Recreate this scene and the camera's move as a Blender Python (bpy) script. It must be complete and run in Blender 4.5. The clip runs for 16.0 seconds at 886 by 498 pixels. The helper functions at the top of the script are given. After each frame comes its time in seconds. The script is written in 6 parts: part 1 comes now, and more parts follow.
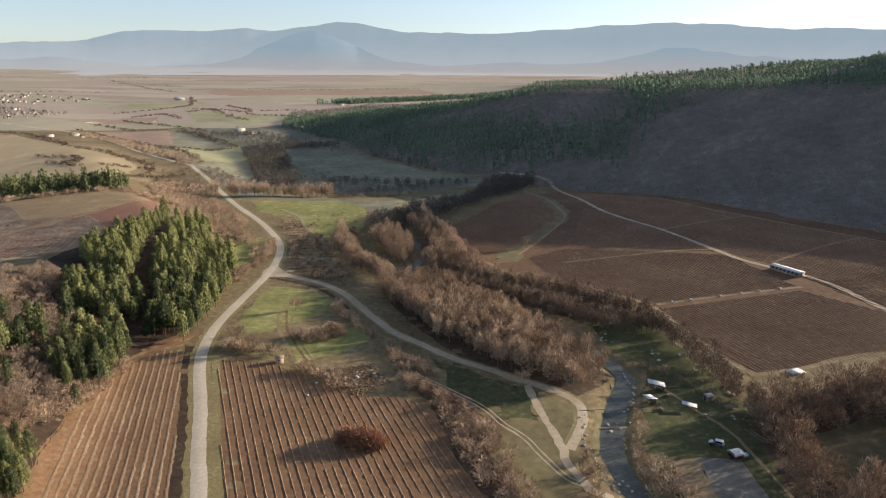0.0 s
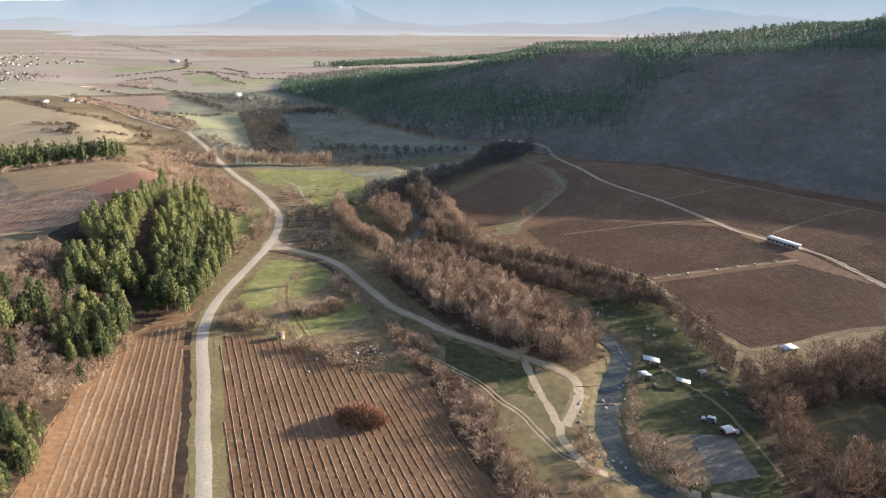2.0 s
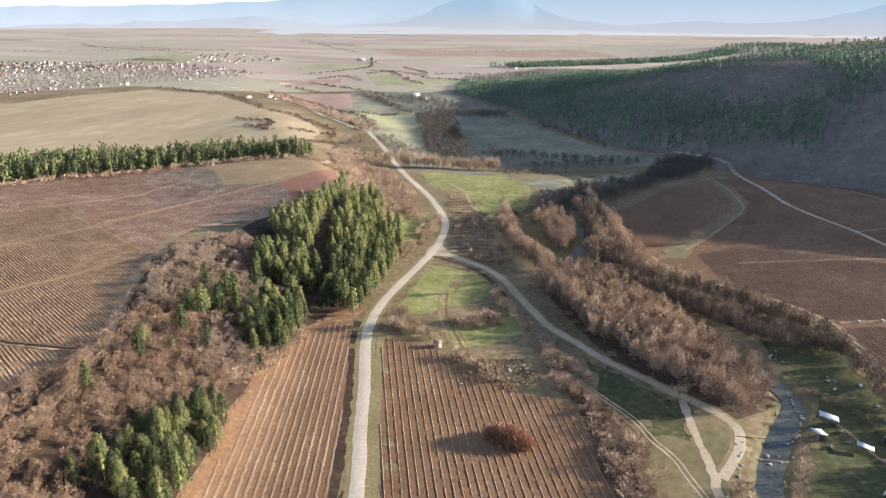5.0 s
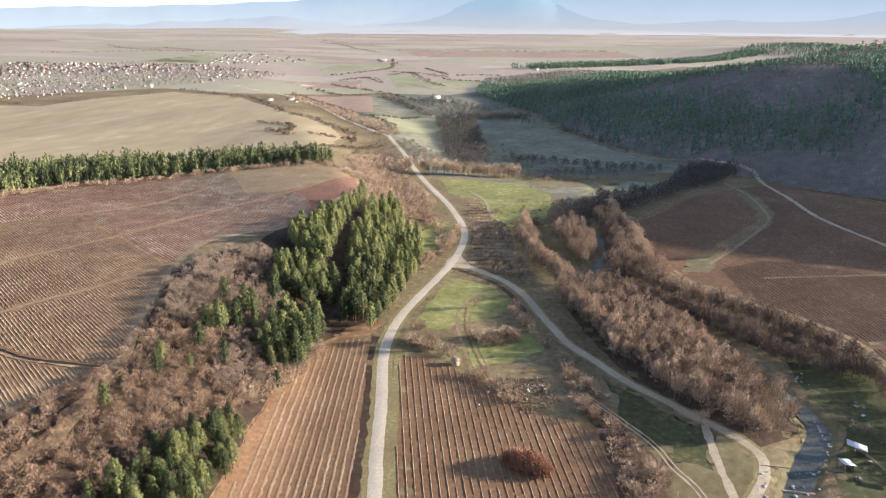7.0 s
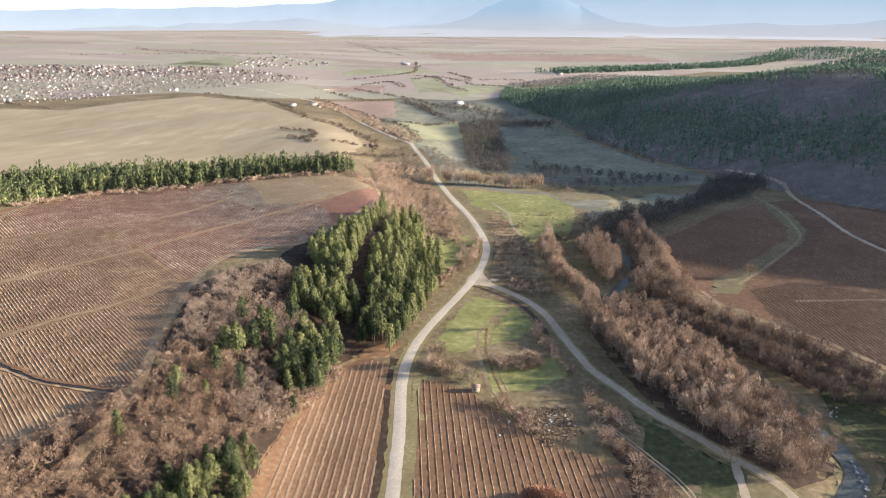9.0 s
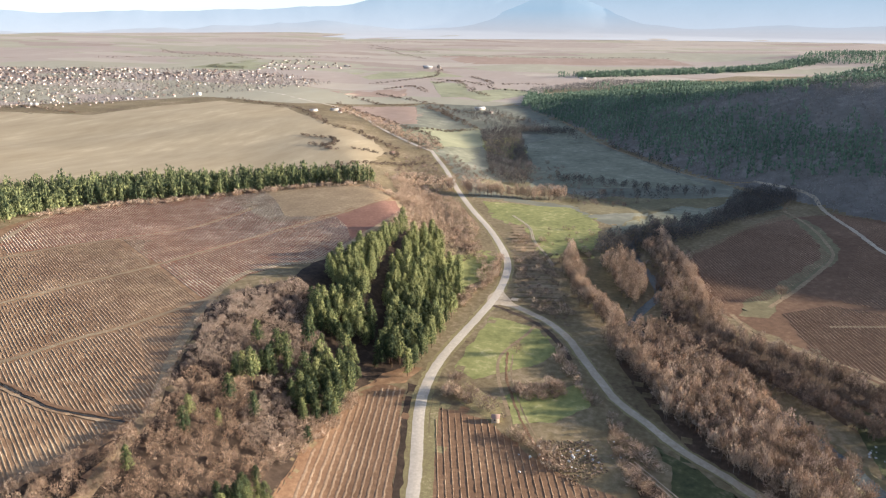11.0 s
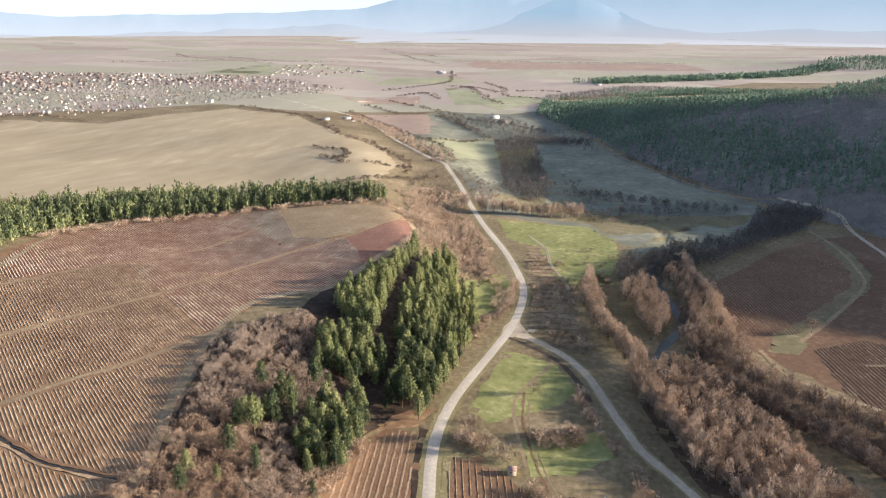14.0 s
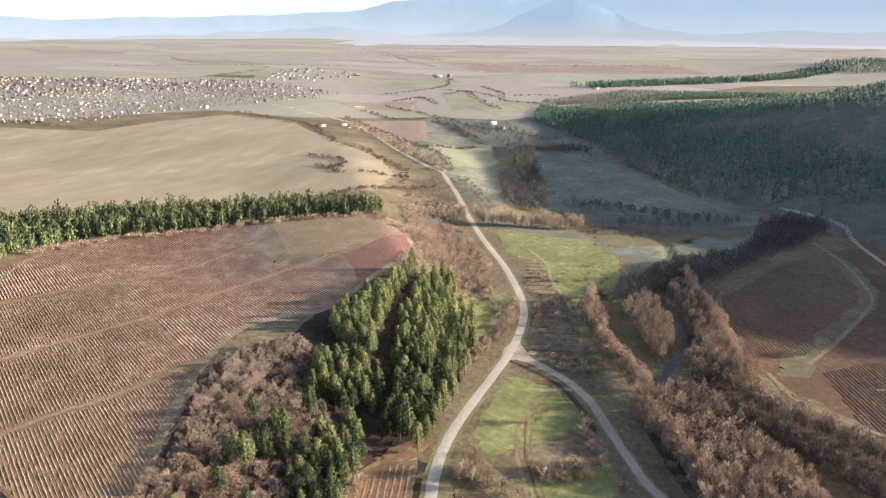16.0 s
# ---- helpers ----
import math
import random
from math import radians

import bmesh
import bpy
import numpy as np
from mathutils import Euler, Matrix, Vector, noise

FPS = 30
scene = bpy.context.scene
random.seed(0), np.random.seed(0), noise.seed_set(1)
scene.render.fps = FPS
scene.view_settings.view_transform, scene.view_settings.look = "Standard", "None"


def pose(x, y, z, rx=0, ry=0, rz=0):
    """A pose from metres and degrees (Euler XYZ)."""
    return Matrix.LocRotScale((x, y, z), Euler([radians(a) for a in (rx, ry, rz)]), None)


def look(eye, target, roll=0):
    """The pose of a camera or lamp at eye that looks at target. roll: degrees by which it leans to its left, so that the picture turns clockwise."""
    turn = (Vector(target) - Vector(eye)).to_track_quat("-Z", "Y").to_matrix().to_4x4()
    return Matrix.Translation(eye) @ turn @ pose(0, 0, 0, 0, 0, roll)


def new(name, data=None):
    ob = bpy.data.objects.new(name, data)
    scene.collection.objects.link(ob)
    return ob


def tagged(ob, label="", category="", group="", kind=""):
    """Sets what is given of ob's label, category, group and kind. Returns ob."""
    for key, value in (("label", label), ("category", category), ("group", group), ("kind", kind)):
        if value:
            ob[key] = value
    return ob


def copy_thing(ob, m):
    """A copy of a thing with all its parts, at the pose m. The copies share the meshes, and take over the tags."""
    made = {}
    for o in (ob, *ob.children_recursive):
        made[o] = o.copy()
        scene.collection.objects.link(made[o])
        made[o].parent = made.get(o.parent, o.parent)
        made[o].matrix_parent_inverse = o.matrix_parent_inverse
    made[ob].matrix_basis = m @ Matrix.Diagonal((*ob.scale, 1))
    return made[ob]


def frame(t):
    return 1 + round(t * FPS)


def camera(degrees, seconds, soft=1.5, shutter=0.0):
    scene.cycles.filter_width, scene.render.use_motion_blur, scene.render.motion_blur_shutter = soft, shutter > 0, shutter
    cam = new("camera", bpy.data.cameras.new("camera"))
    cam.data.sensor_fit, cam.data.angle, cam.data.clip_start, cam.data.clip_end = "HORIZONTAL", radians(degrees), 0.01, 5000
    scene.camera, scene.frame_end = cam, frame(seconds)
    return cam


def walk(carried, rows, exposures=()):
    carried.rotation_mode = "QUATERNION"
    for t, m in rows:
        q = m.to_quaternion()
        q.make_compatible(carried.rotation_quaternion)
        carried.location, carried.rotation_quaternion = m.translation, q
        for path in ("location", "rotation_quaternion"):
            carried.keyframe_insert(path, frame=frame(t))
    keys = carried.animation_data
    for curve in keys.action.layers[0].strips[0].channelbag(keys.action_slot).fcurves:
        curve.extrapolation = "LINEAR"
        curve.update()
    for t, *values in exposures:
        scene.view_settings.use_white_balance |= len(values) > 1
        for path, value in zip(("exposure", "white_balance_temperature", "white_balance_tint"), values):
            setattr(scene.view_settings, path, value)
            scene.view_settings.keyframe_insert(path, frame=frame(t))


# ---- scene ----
cam = camera(66.04, 16.0, 1.2)

# seconds, x, y, z, yaw, pitch, roll
PATH = [
    (0.0, 0.00, 0.00, 115.00, 0.00, -15.52, 0.27),
    (0.5, 0.11, 0.02, 116.41, -0.01, -16.27, 0.25),
    (1.0, 0.22, 0.02, 117.94, -0.03, -17.57, 0.23),
    (1.5, 0.21, 0.03, 119.57, -0.07, -18.60, 0.24),
    (2.0, 0.09, 0.08, 121.19, -0.12, -18.70, 0.24),
    (2.5, -0.29, 0.14, 122.77, 0.08, -18.78, 0.27),
    (3.0, -0.80, 0.19, 124.30, 2.36, -18.82, 0.29),
    (3.5, -0.93, 0.18, 125.69, 6.54, -18.84, 0.35),
    (4.0, -0.60, 0.18, 127.04, 9.83, -18.85, 0.31),
    (4.5, -0.01, 0.26, 128.40, 12.47, -18.88, 0.26),
    (7.0, -0.79, 5.48, 136.00, 15.89, -19.04, 0.02),
    (7.5, -1.44, 7.37, 137.55, 16.07, -19.02, 0.03),
    (8.0, -2.06, 9.45, 139.10, 16.60, -19.01, 0.06),
    (8.5, -2.62, 11.63, 140.68, 17.14, -18.98, 0.06),
    (9.0, -3.39, 13.97, 142.23, 17.76, -18.94, 0.08),
    (11.5, -7.88, 27.31, 149.91, 19.87, -18.83, 0.06),
    (12.0, -9.12, 30.30, 151.26, 20.14, -18.78, 0.04),
    (12.5, -10.30, 33.27, 152.57, 20.38, -18.75, 0.07),
    (13.0, -11.44, 36.11, 153.99, 20.52, -18.74, 0.05),
    (13.5, -12.63, 38.99, 155.53, 20.70, -18.72, 0.09),
    (14.0, -13.84, 41.90, 157.16, 20.66, -18.71, 0.07),
    (14.5, -15.10, 44.87, 158.72, 20.59, -18.70, 0.06),
    (15.0, -16.41, 47.80, 160.25, 20.52, -18.69, 0.08),
    (15.5, -17.74, 50.71, 161.79, 20.45, -18.64, 0.02),
    (16.0, -19.02, 53.49, 163.33, 20.39, -18.62, -0.05),
]


def camera_pose(x, y, z, yaw, pitch, roll):
    a, b = radians(yaw), radians(pitch)
    way = Vector((-math.sin(a) * math.cos(b), math.cos(a) * math.cos(b), math.sin(b)))
    return look((x, y, z), Vector((x, y, z)) + way * 100, roll)


walk(cam, [(r[0], camera_pose(*r[1:])) for r in PATH],
     exposures=[(0.0, 0.88, 6150, 11), (2.0, 1.32, 5820, 11), (5.0, 1.48, 5680, 11), (16.0, 1.46, 5680, 11)])

# ---- world and sun ----
SUN_ELEVATION, SUN_WAY = 13.4, (1.0, 0.42)
sun_turn = math.atan2(SUN_WAY[0], SUN_WAY[1])
world = bpy.data.worlds.new("world")
scene.world = world
world.use_nodes = True
sky = world.node_tree.nodes.new("ShaderNodeTexSky")
sky.sky_type, sky.sun_disc = "NISHITA", False
sky.sun_elevation, sky.sun_rotation = radians(SUN_ELEVATION), sun_turn
sky.air_density, sky.dust_density, sky.ozone_density = 0.8, 0.6, 1.7
sky.altitude = 700
veil = world.node_tree.nodes.new("ShaderNodeHueSaturation")
veil.inputs["Saturation"].default_value, veil.inputs["Value"].default_value = 0.63, 1.14
world.node_tree.links.new(sky.outputs[0], veil.inputs["Color"])
world.node_tree.links.new(veil.outputs[0], world.node_tree.nodes["Background"].inputs[0])
world.node_tree.nodes["Background"].inputs[1].default_value = 0.082
sun = new("sun", bpy.data.lights.new("sun", "SUN"))
sun.data.energy, sun.data.angle, sun.data.color = 5.0, radians(0.6), (1.0, 0.83, 0.615)
flat = math.hypot(*SUN_WAY)
sun_from = Vector((SUN_WAY[0] / flat, SUN_WAY[1] / flat, math.tan(radians(SUN_ELEVATION)))) * 1000
sun.matrix_world = look(sun_from, (0, 0, 0))


# ---- materials ----
def material(name, dark, light, fine=1.0, coarse=0.05, rough=0.9, bump=0.0, third=None, spots=0.55, metal=0.0, stretch=(1, 1, 1), turn=0.0, own=0.0, island=0.0, spec=0.2, thin=0.0):
    """Two noises of real size, coarse and fine, run between two or three colours. own and island: how far single things and tufts differ."""
    m = bpy.data.materials.new(name)
    m.use_nodes = True
    nodes, links = m.node_tree.nodes, m.node_tree.links
    bsdf = nodes["Principled BSDF"]
    bsdf.inputs["Roughness"].default_value, bsdf.inputs["Metallic"].default_value = rough, metal
    bsdf.inputs["Specular IOR Level"].default_value = spec
    place = nodes.new("ShaderNodeNewGeometry")
    mapping = nodes.new("ShaderNodeMapping")
    mapping.inputs["Rotation"].default_value = (0, 0, radians(turn))
    mapping.inputs["Scale"].default_value = stretch
    links.new(place.outputs["Position"], mapping.inputs["Vector"])
    noises = []
    for scale, detail in ((fine, 4), (coarse, 6)):
        n = nodes.new("ShaderNodeTexNoise")
        n.inputs["Scale"].default_value, n.inputs["Detail"].default_value, n.inputs["Roughness"].default_value = scale, detail, 0.62
        links.new(mapping.outputs[0], n.inputs["Vector"])
        noises.append(n)
    mixed = nodes.new("ShaderNodeMath")
    mixed.operation = "ADD"
    for n, i, gain in ((noises[0], 0, 0.5), (noises[1], 1, 0.5)):
        g = nodes.new("ShaderNodeMath")
        g.operation, g.inputs[1].default_value = "MULTIPLY", gain
        links.new(n.outputs[0], g.inputs[0])
        links.new(g.outputs[0], mixed.inputs[i])
    last = mixed.outputs[0]
    for amount, node, out in ((own, "ShaderNodeObjectInfo", "Random"), (island, "ShaderNodeNewGeometry", "Random Per Island")):
        if amount:
            info, g = nodes.new(node), nodes.new("ShaderNodeMath")
            g.operation, g.inputs[1].default_value, g.inputs[2].default_value = "MULTIPLY_ADD", amount, -amount / 2
            links.new(info.outputs[out], g.inputs[0])
            a = nodes.new("ShaderNodeMath")
            links.new(g.outputs[0], a.inputs[0])
            links.new(last, a.inputs[1])
            last = a.outputs[0]
    ramp = nodes.new("ShaderNodeValToRGB")
    ramp.color_ramp.elements[0].position, ramp.color_ramp.elements[0].color = 0.36, (*dark, 1)
    ramp.color_ramp.elements[1].position, ramp.color_ramp.elements[1].color = 0.64, (*light, 1)
    if third:
        e = ramp.color_ramp.elements.new(spots)
        e.color = (*third, 1)
    links.new(last, ramp.inputs[0])
    links.new(ramp.outputs[0], bsdf.inputs["Base Color"])
    if bump:
        b = nodes.new("ShaderNodeBump")
        b.inputs["Strength"].default_value, b.inputs["Distance"].default_value = 0.6, bump
        links.new(noises[0].outputs[0], b.inputs["Height"])
        links.new(b.outputs[0], bsdf.inputs["Normal"])
    if thin:
        glow, both, end = nodes.new("ShaderNodeBsdfTranslucent"), nodes.new("ShaderNodeMixShader"), nodes["Material Output"]
        both.inputs[0].default_value = thin
        links.new(ramp.outputs[0], glow.inputs["Color"])
        links.new(bsdf.outputs[0], both.inputs[1])
        links.new(glow.outputs[0], both.inputs[2])
        links.new(both.outputs[0], end.inputs["Surface"])
    return m


GROUND = material("valley_ground", (0.13, 0.09, 0.052), (0.33, 0.25, 0.155), 0.35, 0.02, bump=0.3, third=(0.21, 0.16, 0.082), spots=0.5)
DRY_GRASS = material("dry_grass", (0.20, 0.15, 0.078), (0.40, 0.315, 0.185), 0.8, 0.05, bump=0.2, third=(0.275, 0.23, 0.105))
PALE_MEADOW = material("pale_meadow", (0.33, 0.255, 0.15), (0.49, 0.39, 0.245), 0.05, 0.008, stretch=(1, 0.35, 1), turn=35, third=(0.41, 0.325, 0.20))
GREEN = material("winter_grass", (0.16, 0.165, 0.055), (0.46, 0.40, 0.19), 0.25, 0.045, bump=0.1, third=(0.29, 0.28, 0.10))
LAWN = material("camp_grass", (0.055, 0.058, 0.025), (0.19, 0.16, 0.085), 0.4, 0.05, bump=0.1, third=(0.10, 0.102, 0.042))
# Meadow green shifted to grey, with the valley's haze in the colour.
GREY_MEADOW = material("hazy_grey_meadow", (0.165, 0.16, 0.105), (0.36, 0.34, 0.245), 0.15, 0.02, third=(0.26, 0.25, 0.168))
OLIVE = material("olive_brown_grass", (0.11, 0.088, 0.042), (0.24, 0.19, 0.10), 0.3, 0.05, bump=0.1, third=(0.17, 0.135, 0.068))
# Upper valley grass, its colour greyed to stand in for haze.
VALLEY = material("hazy_valley_grass", (0.14, 0.138, 0.102), (0.30, 0.285, 0.215), 0.06, 0.012, third=(0.215, 0.208, 0.15))
WEEDY = material("weedy_grass", (0.14, 0.115, 0.058), (0.31, 0.25, 0.14), 0.3, 0.04, bump=0.1, third=(0.215, 0.18, 0.092))
RED_SOIL = material("red_soil", (0.19, 0.078, 0.044), (0.40, 0.215, 0.122), 0.12, 0.02, bump=0.15, third=(0.27, 0.128, 0.072))
CLAY = material("bare_red_clay", (0.17, 0.083, 0.056), (0.29, 0.16, 0.11), 0.5, 0.03, bump=0.15, third=(0.23, 0.12, 0.082))
TAN_SOIL = material("tan_soil", (0.17, 0.092, 0.048), (0.43, 0.275, 0.15), 0.2, 0.025, bump=0.15, third=(0.285, 0.172, 0.092))
BROWN_SOIL = material("brown_soil", (0.15, 0.083, 0.045), (0.32, 0.195, 0.108), 0.6, 0.03, bump=0.15, third=(0.235, 0.138, 0.076))
# Darker copy of the brown soil; hill shade is put into its colour.
SHADED_SOIL = material("shaded_vineyard_soil", (0.115, 0.063, 0.035), (0.26, 0.157, 0.09), 0.3, 0.02, bump=0.15, third=(0.18, 0.105, 0.06))
FURROW = material("ploughed_ridge", (0.23, 0.15, 0.09), (0.43, 0.305, 0.195), 0.9, 0.05, third=(0.325, 0.22, 0.135), own=0.1)
VINES = material("bare_vine_row", (0.22, 0.135, 0.075), (0.50, 0.36, 0.22), 0.6, 0.06, third=(0.35, 0.232, 0.137))
FURROW_TAN = material("tan_furrow", (0.22, 0.135, 0.074), (0.62, 0.46, 0.285), 0.35, 0.04, third=(0.42, 0.29, 0.17))
STRAW_ROW = material("strawy_row", (0.34, 0.21, 0.12), (0.84, 0.68, 0.47), 0.12, 0.025, third=(0.62, 0.46, 0.30))
DARK_VINES = material("dark_vine_row", (0.18, 0.103, 0.06), (0.42, 0.27, 0.165), 0.4, 0.03, third=(0.29, 0.178, 0.105))
ASPHALT = material("worn_asphalt", (0.46, 0.39, 0.30), (0.66, 0.58, 0.46), 0.8, 0.05, rough=0.85, bump=0.02, third=(0.57, 0.49, 0.385))
DIRT = material("pale_dirt", (0.38, 0.29, 0.20), (0.60, 0.50, 0.37), 0.6, 0.06, bump=0.08, third=(0.49, 0.40, 0.285))
FAINT_TRACK = material("grassy_track", (0.22, 0.155, 0.09), (0.40, 0.30, 0.18), 0.5, 0.05, third=(0.31, 0.225, 0.13))
# Litter colour is deepened to add shade below the thin crowns.
LITTER = material("leaf_litter", (0.055, 0.037, 0.025), (0.18, 0.122, 0.08), 0.4, 0.04, bump=0.3, third=(0.11, 0.074, 0.048))
# Hill floor is paled and greyed, with distance haze put into its colour.
HILL_LITTER = material("hill_leaf_litter", (0.145, 0.13, 0.112), (0.30, 0.27, 0.235), 0.1, 0.015, third=(0.22, 0.198, 0.17))
# Darker litter: shade between pines and bare trees put into the floor colour.
DARK_LITTER = material("darkened_leaf_litter", (0.035, 0.024, 0.016), (0.13, 0.085, 0.055), 0.4, 0.04, bump=0.3, third=(0.075, 0.05, 0.033))
BARK = material("grey_brown_bark", (0.10, 0.075, 0.055), (0.25, 0.19, 0.145), 2.0, 0.2, own=0.2)
PINE_BARK = material("pine_bark", (0.10, 0.065, 0.04), (0.22, 0.145, 0.09), 2.0, 0.2)
TWIGS = material("bare_twigs", (0.22, 0.155, 0.105), (0.60, 0.455, 0.325), 0.8, 0.04, own=0.3, island=0.2, third=(0.41, 0.298, 0.208))
BROWN_TWIGS = material("brown_twigs", (0.11, 0.08, 0.058), (0.37, 0.28, 0.21), 0.5, 0.03, own=0.25, island=0.15, third=(0.235, 0.172, 0.127))
# Hill twigs lightened and greyed so their colour carries haze.
HAZY_TWIGS = material("grey_twigs", (0.16, 0.141, 0.122), (0.37, 0.332, 0.29), 0.8, 0.03, island=0.12, third=(0.265, 0.237, 0.205))
RUST_TWIGS = material("rusty_twigs", (0.30, 0.155, 0.095), (0.62, 0.38, 0.25), 0.8, 0.05, own=0.2, island=0.25, third=(0.39, 0.22, 0.135))
RUSSET_TWIGS = material("russet_twigs", (0.15, 0.095, 0.062), (0.50, 0.365, 0.25), 0.45, 0.035, island=0.15, third=(0.325, 0.222, 0.148))
# Twigs darkened so the valley woods carry the hill's shade in their colour.
DARK_TWIGS = material("darkened_grey_twigs", (0.06, 0.053, 0.048), (0.20, 0.175, 0.155), 0.5, 0.03, island=0.15, third=(0.125, 0.11, 0.098))
PALE_TWIGS = material("pale_tan_twigs", (0.34, 0.245, 0.175), (0.70, 0.545, 0.42), 0.8, 0.05, island=0.12, third=(0.49, 0.365, 0.255))
NEEDLES = material("pine_needles", (0.04, 0.057, 0.025), (0.30, 0.30, 0.115), 0.6, 0.08, own=0.3, island=0.24, third=(0.145, 0.164, 0.062), rough=0.7, thin=0.2)
BELT_NEEDLES = material("belt_pine_needles", (0.05, 0.07, 0.034), (0.36, 0.365, 0.15), 0.16, 0.05, island=0.25, third=(0.19, 0.21, 0.088), rough=0.7, thin=0.25)
# Far needles painted paler than near ones to stand in for haze.
HAZY_NEEDLES = material("hazy_far_needles", (0.085, 0.13, 0.085), (0.24, 0.305, 0.19), 0.2, 0.012, island=0.15, third=(0.16, 0.215, 0.135))


def patchwork(name, colours, size, turn):
    """Far fields: strips of different crops, each with its own grain."""
    m = material(name, colours[0], colours[1], 0.03, 0.003, third=colours[2], stretch=(1, 0.4, 1), turn=turn)
    nodes, links = m.node_tree.nodes, m.node_tree.links
    place = nodes.new("ShaderNodeNewGeometry")
    mapping = nodes.new("ShaderNodeMapping")
    mapping.inputs["Rotation"].default_value, mapping.inputs["Scale"].default_value = (0, 0, radians(turn)), (1 / size, 2.6 / size, 0)
    links.new(place.outputs["Position"], mapping.inputs["Vector"])
    cells = nodes.new("ShaderNodeTexVoronoi")
    cells.distance = "MANHATTAN"
    cells.inputs["Scale"].default_value, cells.inputs["Randomness"].default_value = 1.0, 0.8
    links.new(mapping.outputs[0], cells.inputs["Vector"])
    tint = nodes.new("ShaderNodeValToRGB")
    tint.color_ramp.interpolation = "CONSTANT"
    tint.color_ramp.elements[0].color, tint.color_ramp.elements[1].color = (*colours[3], 1), (*colours[4], 1)
    tint.color_ramp.elements[1].position = 0.2
    for at, c in ((0.42, colours[5]), (0.6, colours[3]), (0.78, colours[6]), (0.9, colours[4])):
        tint.color_ramp.elements.new(at).color = (*c, 1)
    links.new(cells.outputs["Color"], tint.inputs[0])
    blend = nodes.new("ShaderNodeMix")
    blend.data_type = "RGBA"
    blend.inputs["Factor"].default_value = 0.62
    ramp = next(n for n in nodes if n.type == "VALTORGB" and n != tint)
    links.new(ramp.outputs[0], blend.inputs["A"])
    links.new(tint.outputs[0], blend.inputs["B"])
    links.new(blend.outputs["Result"], nodes["Principled BSDF"].inputs["Base Color"])
    return m


# Field colours are paled so that the plain carries distance haze.
FAR_FIELDS = patchwork("hazy_far_fields", [(0.30, 0.24, 0.19), (0.47, 0.40, 0.32), (0.39, 0.32, 0.255), (0.41, 0.33, 0.27), (0.37, 0.35, 0.235), (0.48, 0.41, 0.32), (0.33, 0.25, 0.20)], 420, 25)
FAR_RED = material("far_red_field", (0.30, 0.21, 0.155), (0.43, 0.315, 0.24), 0.05, 0.01, third=(0.365, 0.262, 0.198))
FAR_GREEN = material("far_green_field", (0.27, 0.265, 0.155), (0.41, 0.385, 0.235), 0.05, 0.01, third=(0.34, 0.325, 0.195))


# ---- lie of the land ----
ROAD_Y=[-400,50,150,262,367,420,520,769,1000,1500,5000]
ROAD_X=[-40,-50,-66,-100,-95,-105,-160,-286,-420,-700,-2600]
FOOT=[(-120,1900),(-330,1480),(-285,1200),(-147,1012),(-52,845),(60,705),(130,620),(185,565),(240,495),(300,420),(440,260),(640,50),(900,-400)]
RIVER = [(84, 122), (64, 150), (54, 164), (52, 184), (60, 212), (69, 234), (66, 249), (57, 266), (40, 292), (18, 318), (-10, 339), (-22, 357), (-18, 378), (-11, 402), (-15, 424), (-24, 449), (-31, 473), (-35, 497), (-30, 530), (-30, 570), (-50, 625), (-90, 640), (-140, 680), (-190, 780), (-240, 880)]
def sst(t):
    t=np.clip(t,0,1); return t*t*(3-2*t)
def foot_dist(x,y):
    """Distance past the hill's foot, and the share of the way along it."""
    best=np.full(np.shape(x),1e9); sign=np.ones(np.shape(x)); along=np.zeros(np.shape(x))
    for i in range(len(FOOT)-1):
        (ax,ay),(bx,by)=FOOT[i],FOOT[i+1]
        ux,uy=bx-ax,by-ay; L2=ux*ux+uy*uy
        t=np.clip(((x-ax)*ux+(y-ay)*uy)/L2,0,1)
        dx,dy=x-ax-t*ux,y-ay-t*uy; d=np.hypot(dx,dy)
        cr=ux*dy-uy*dx
        m=d<best
        best=np.where(m,d,best); sign=np.where(m,np.where(cr>0,1,-1),sign); along=np.where(m,i+t,along)
    return best*sign,along
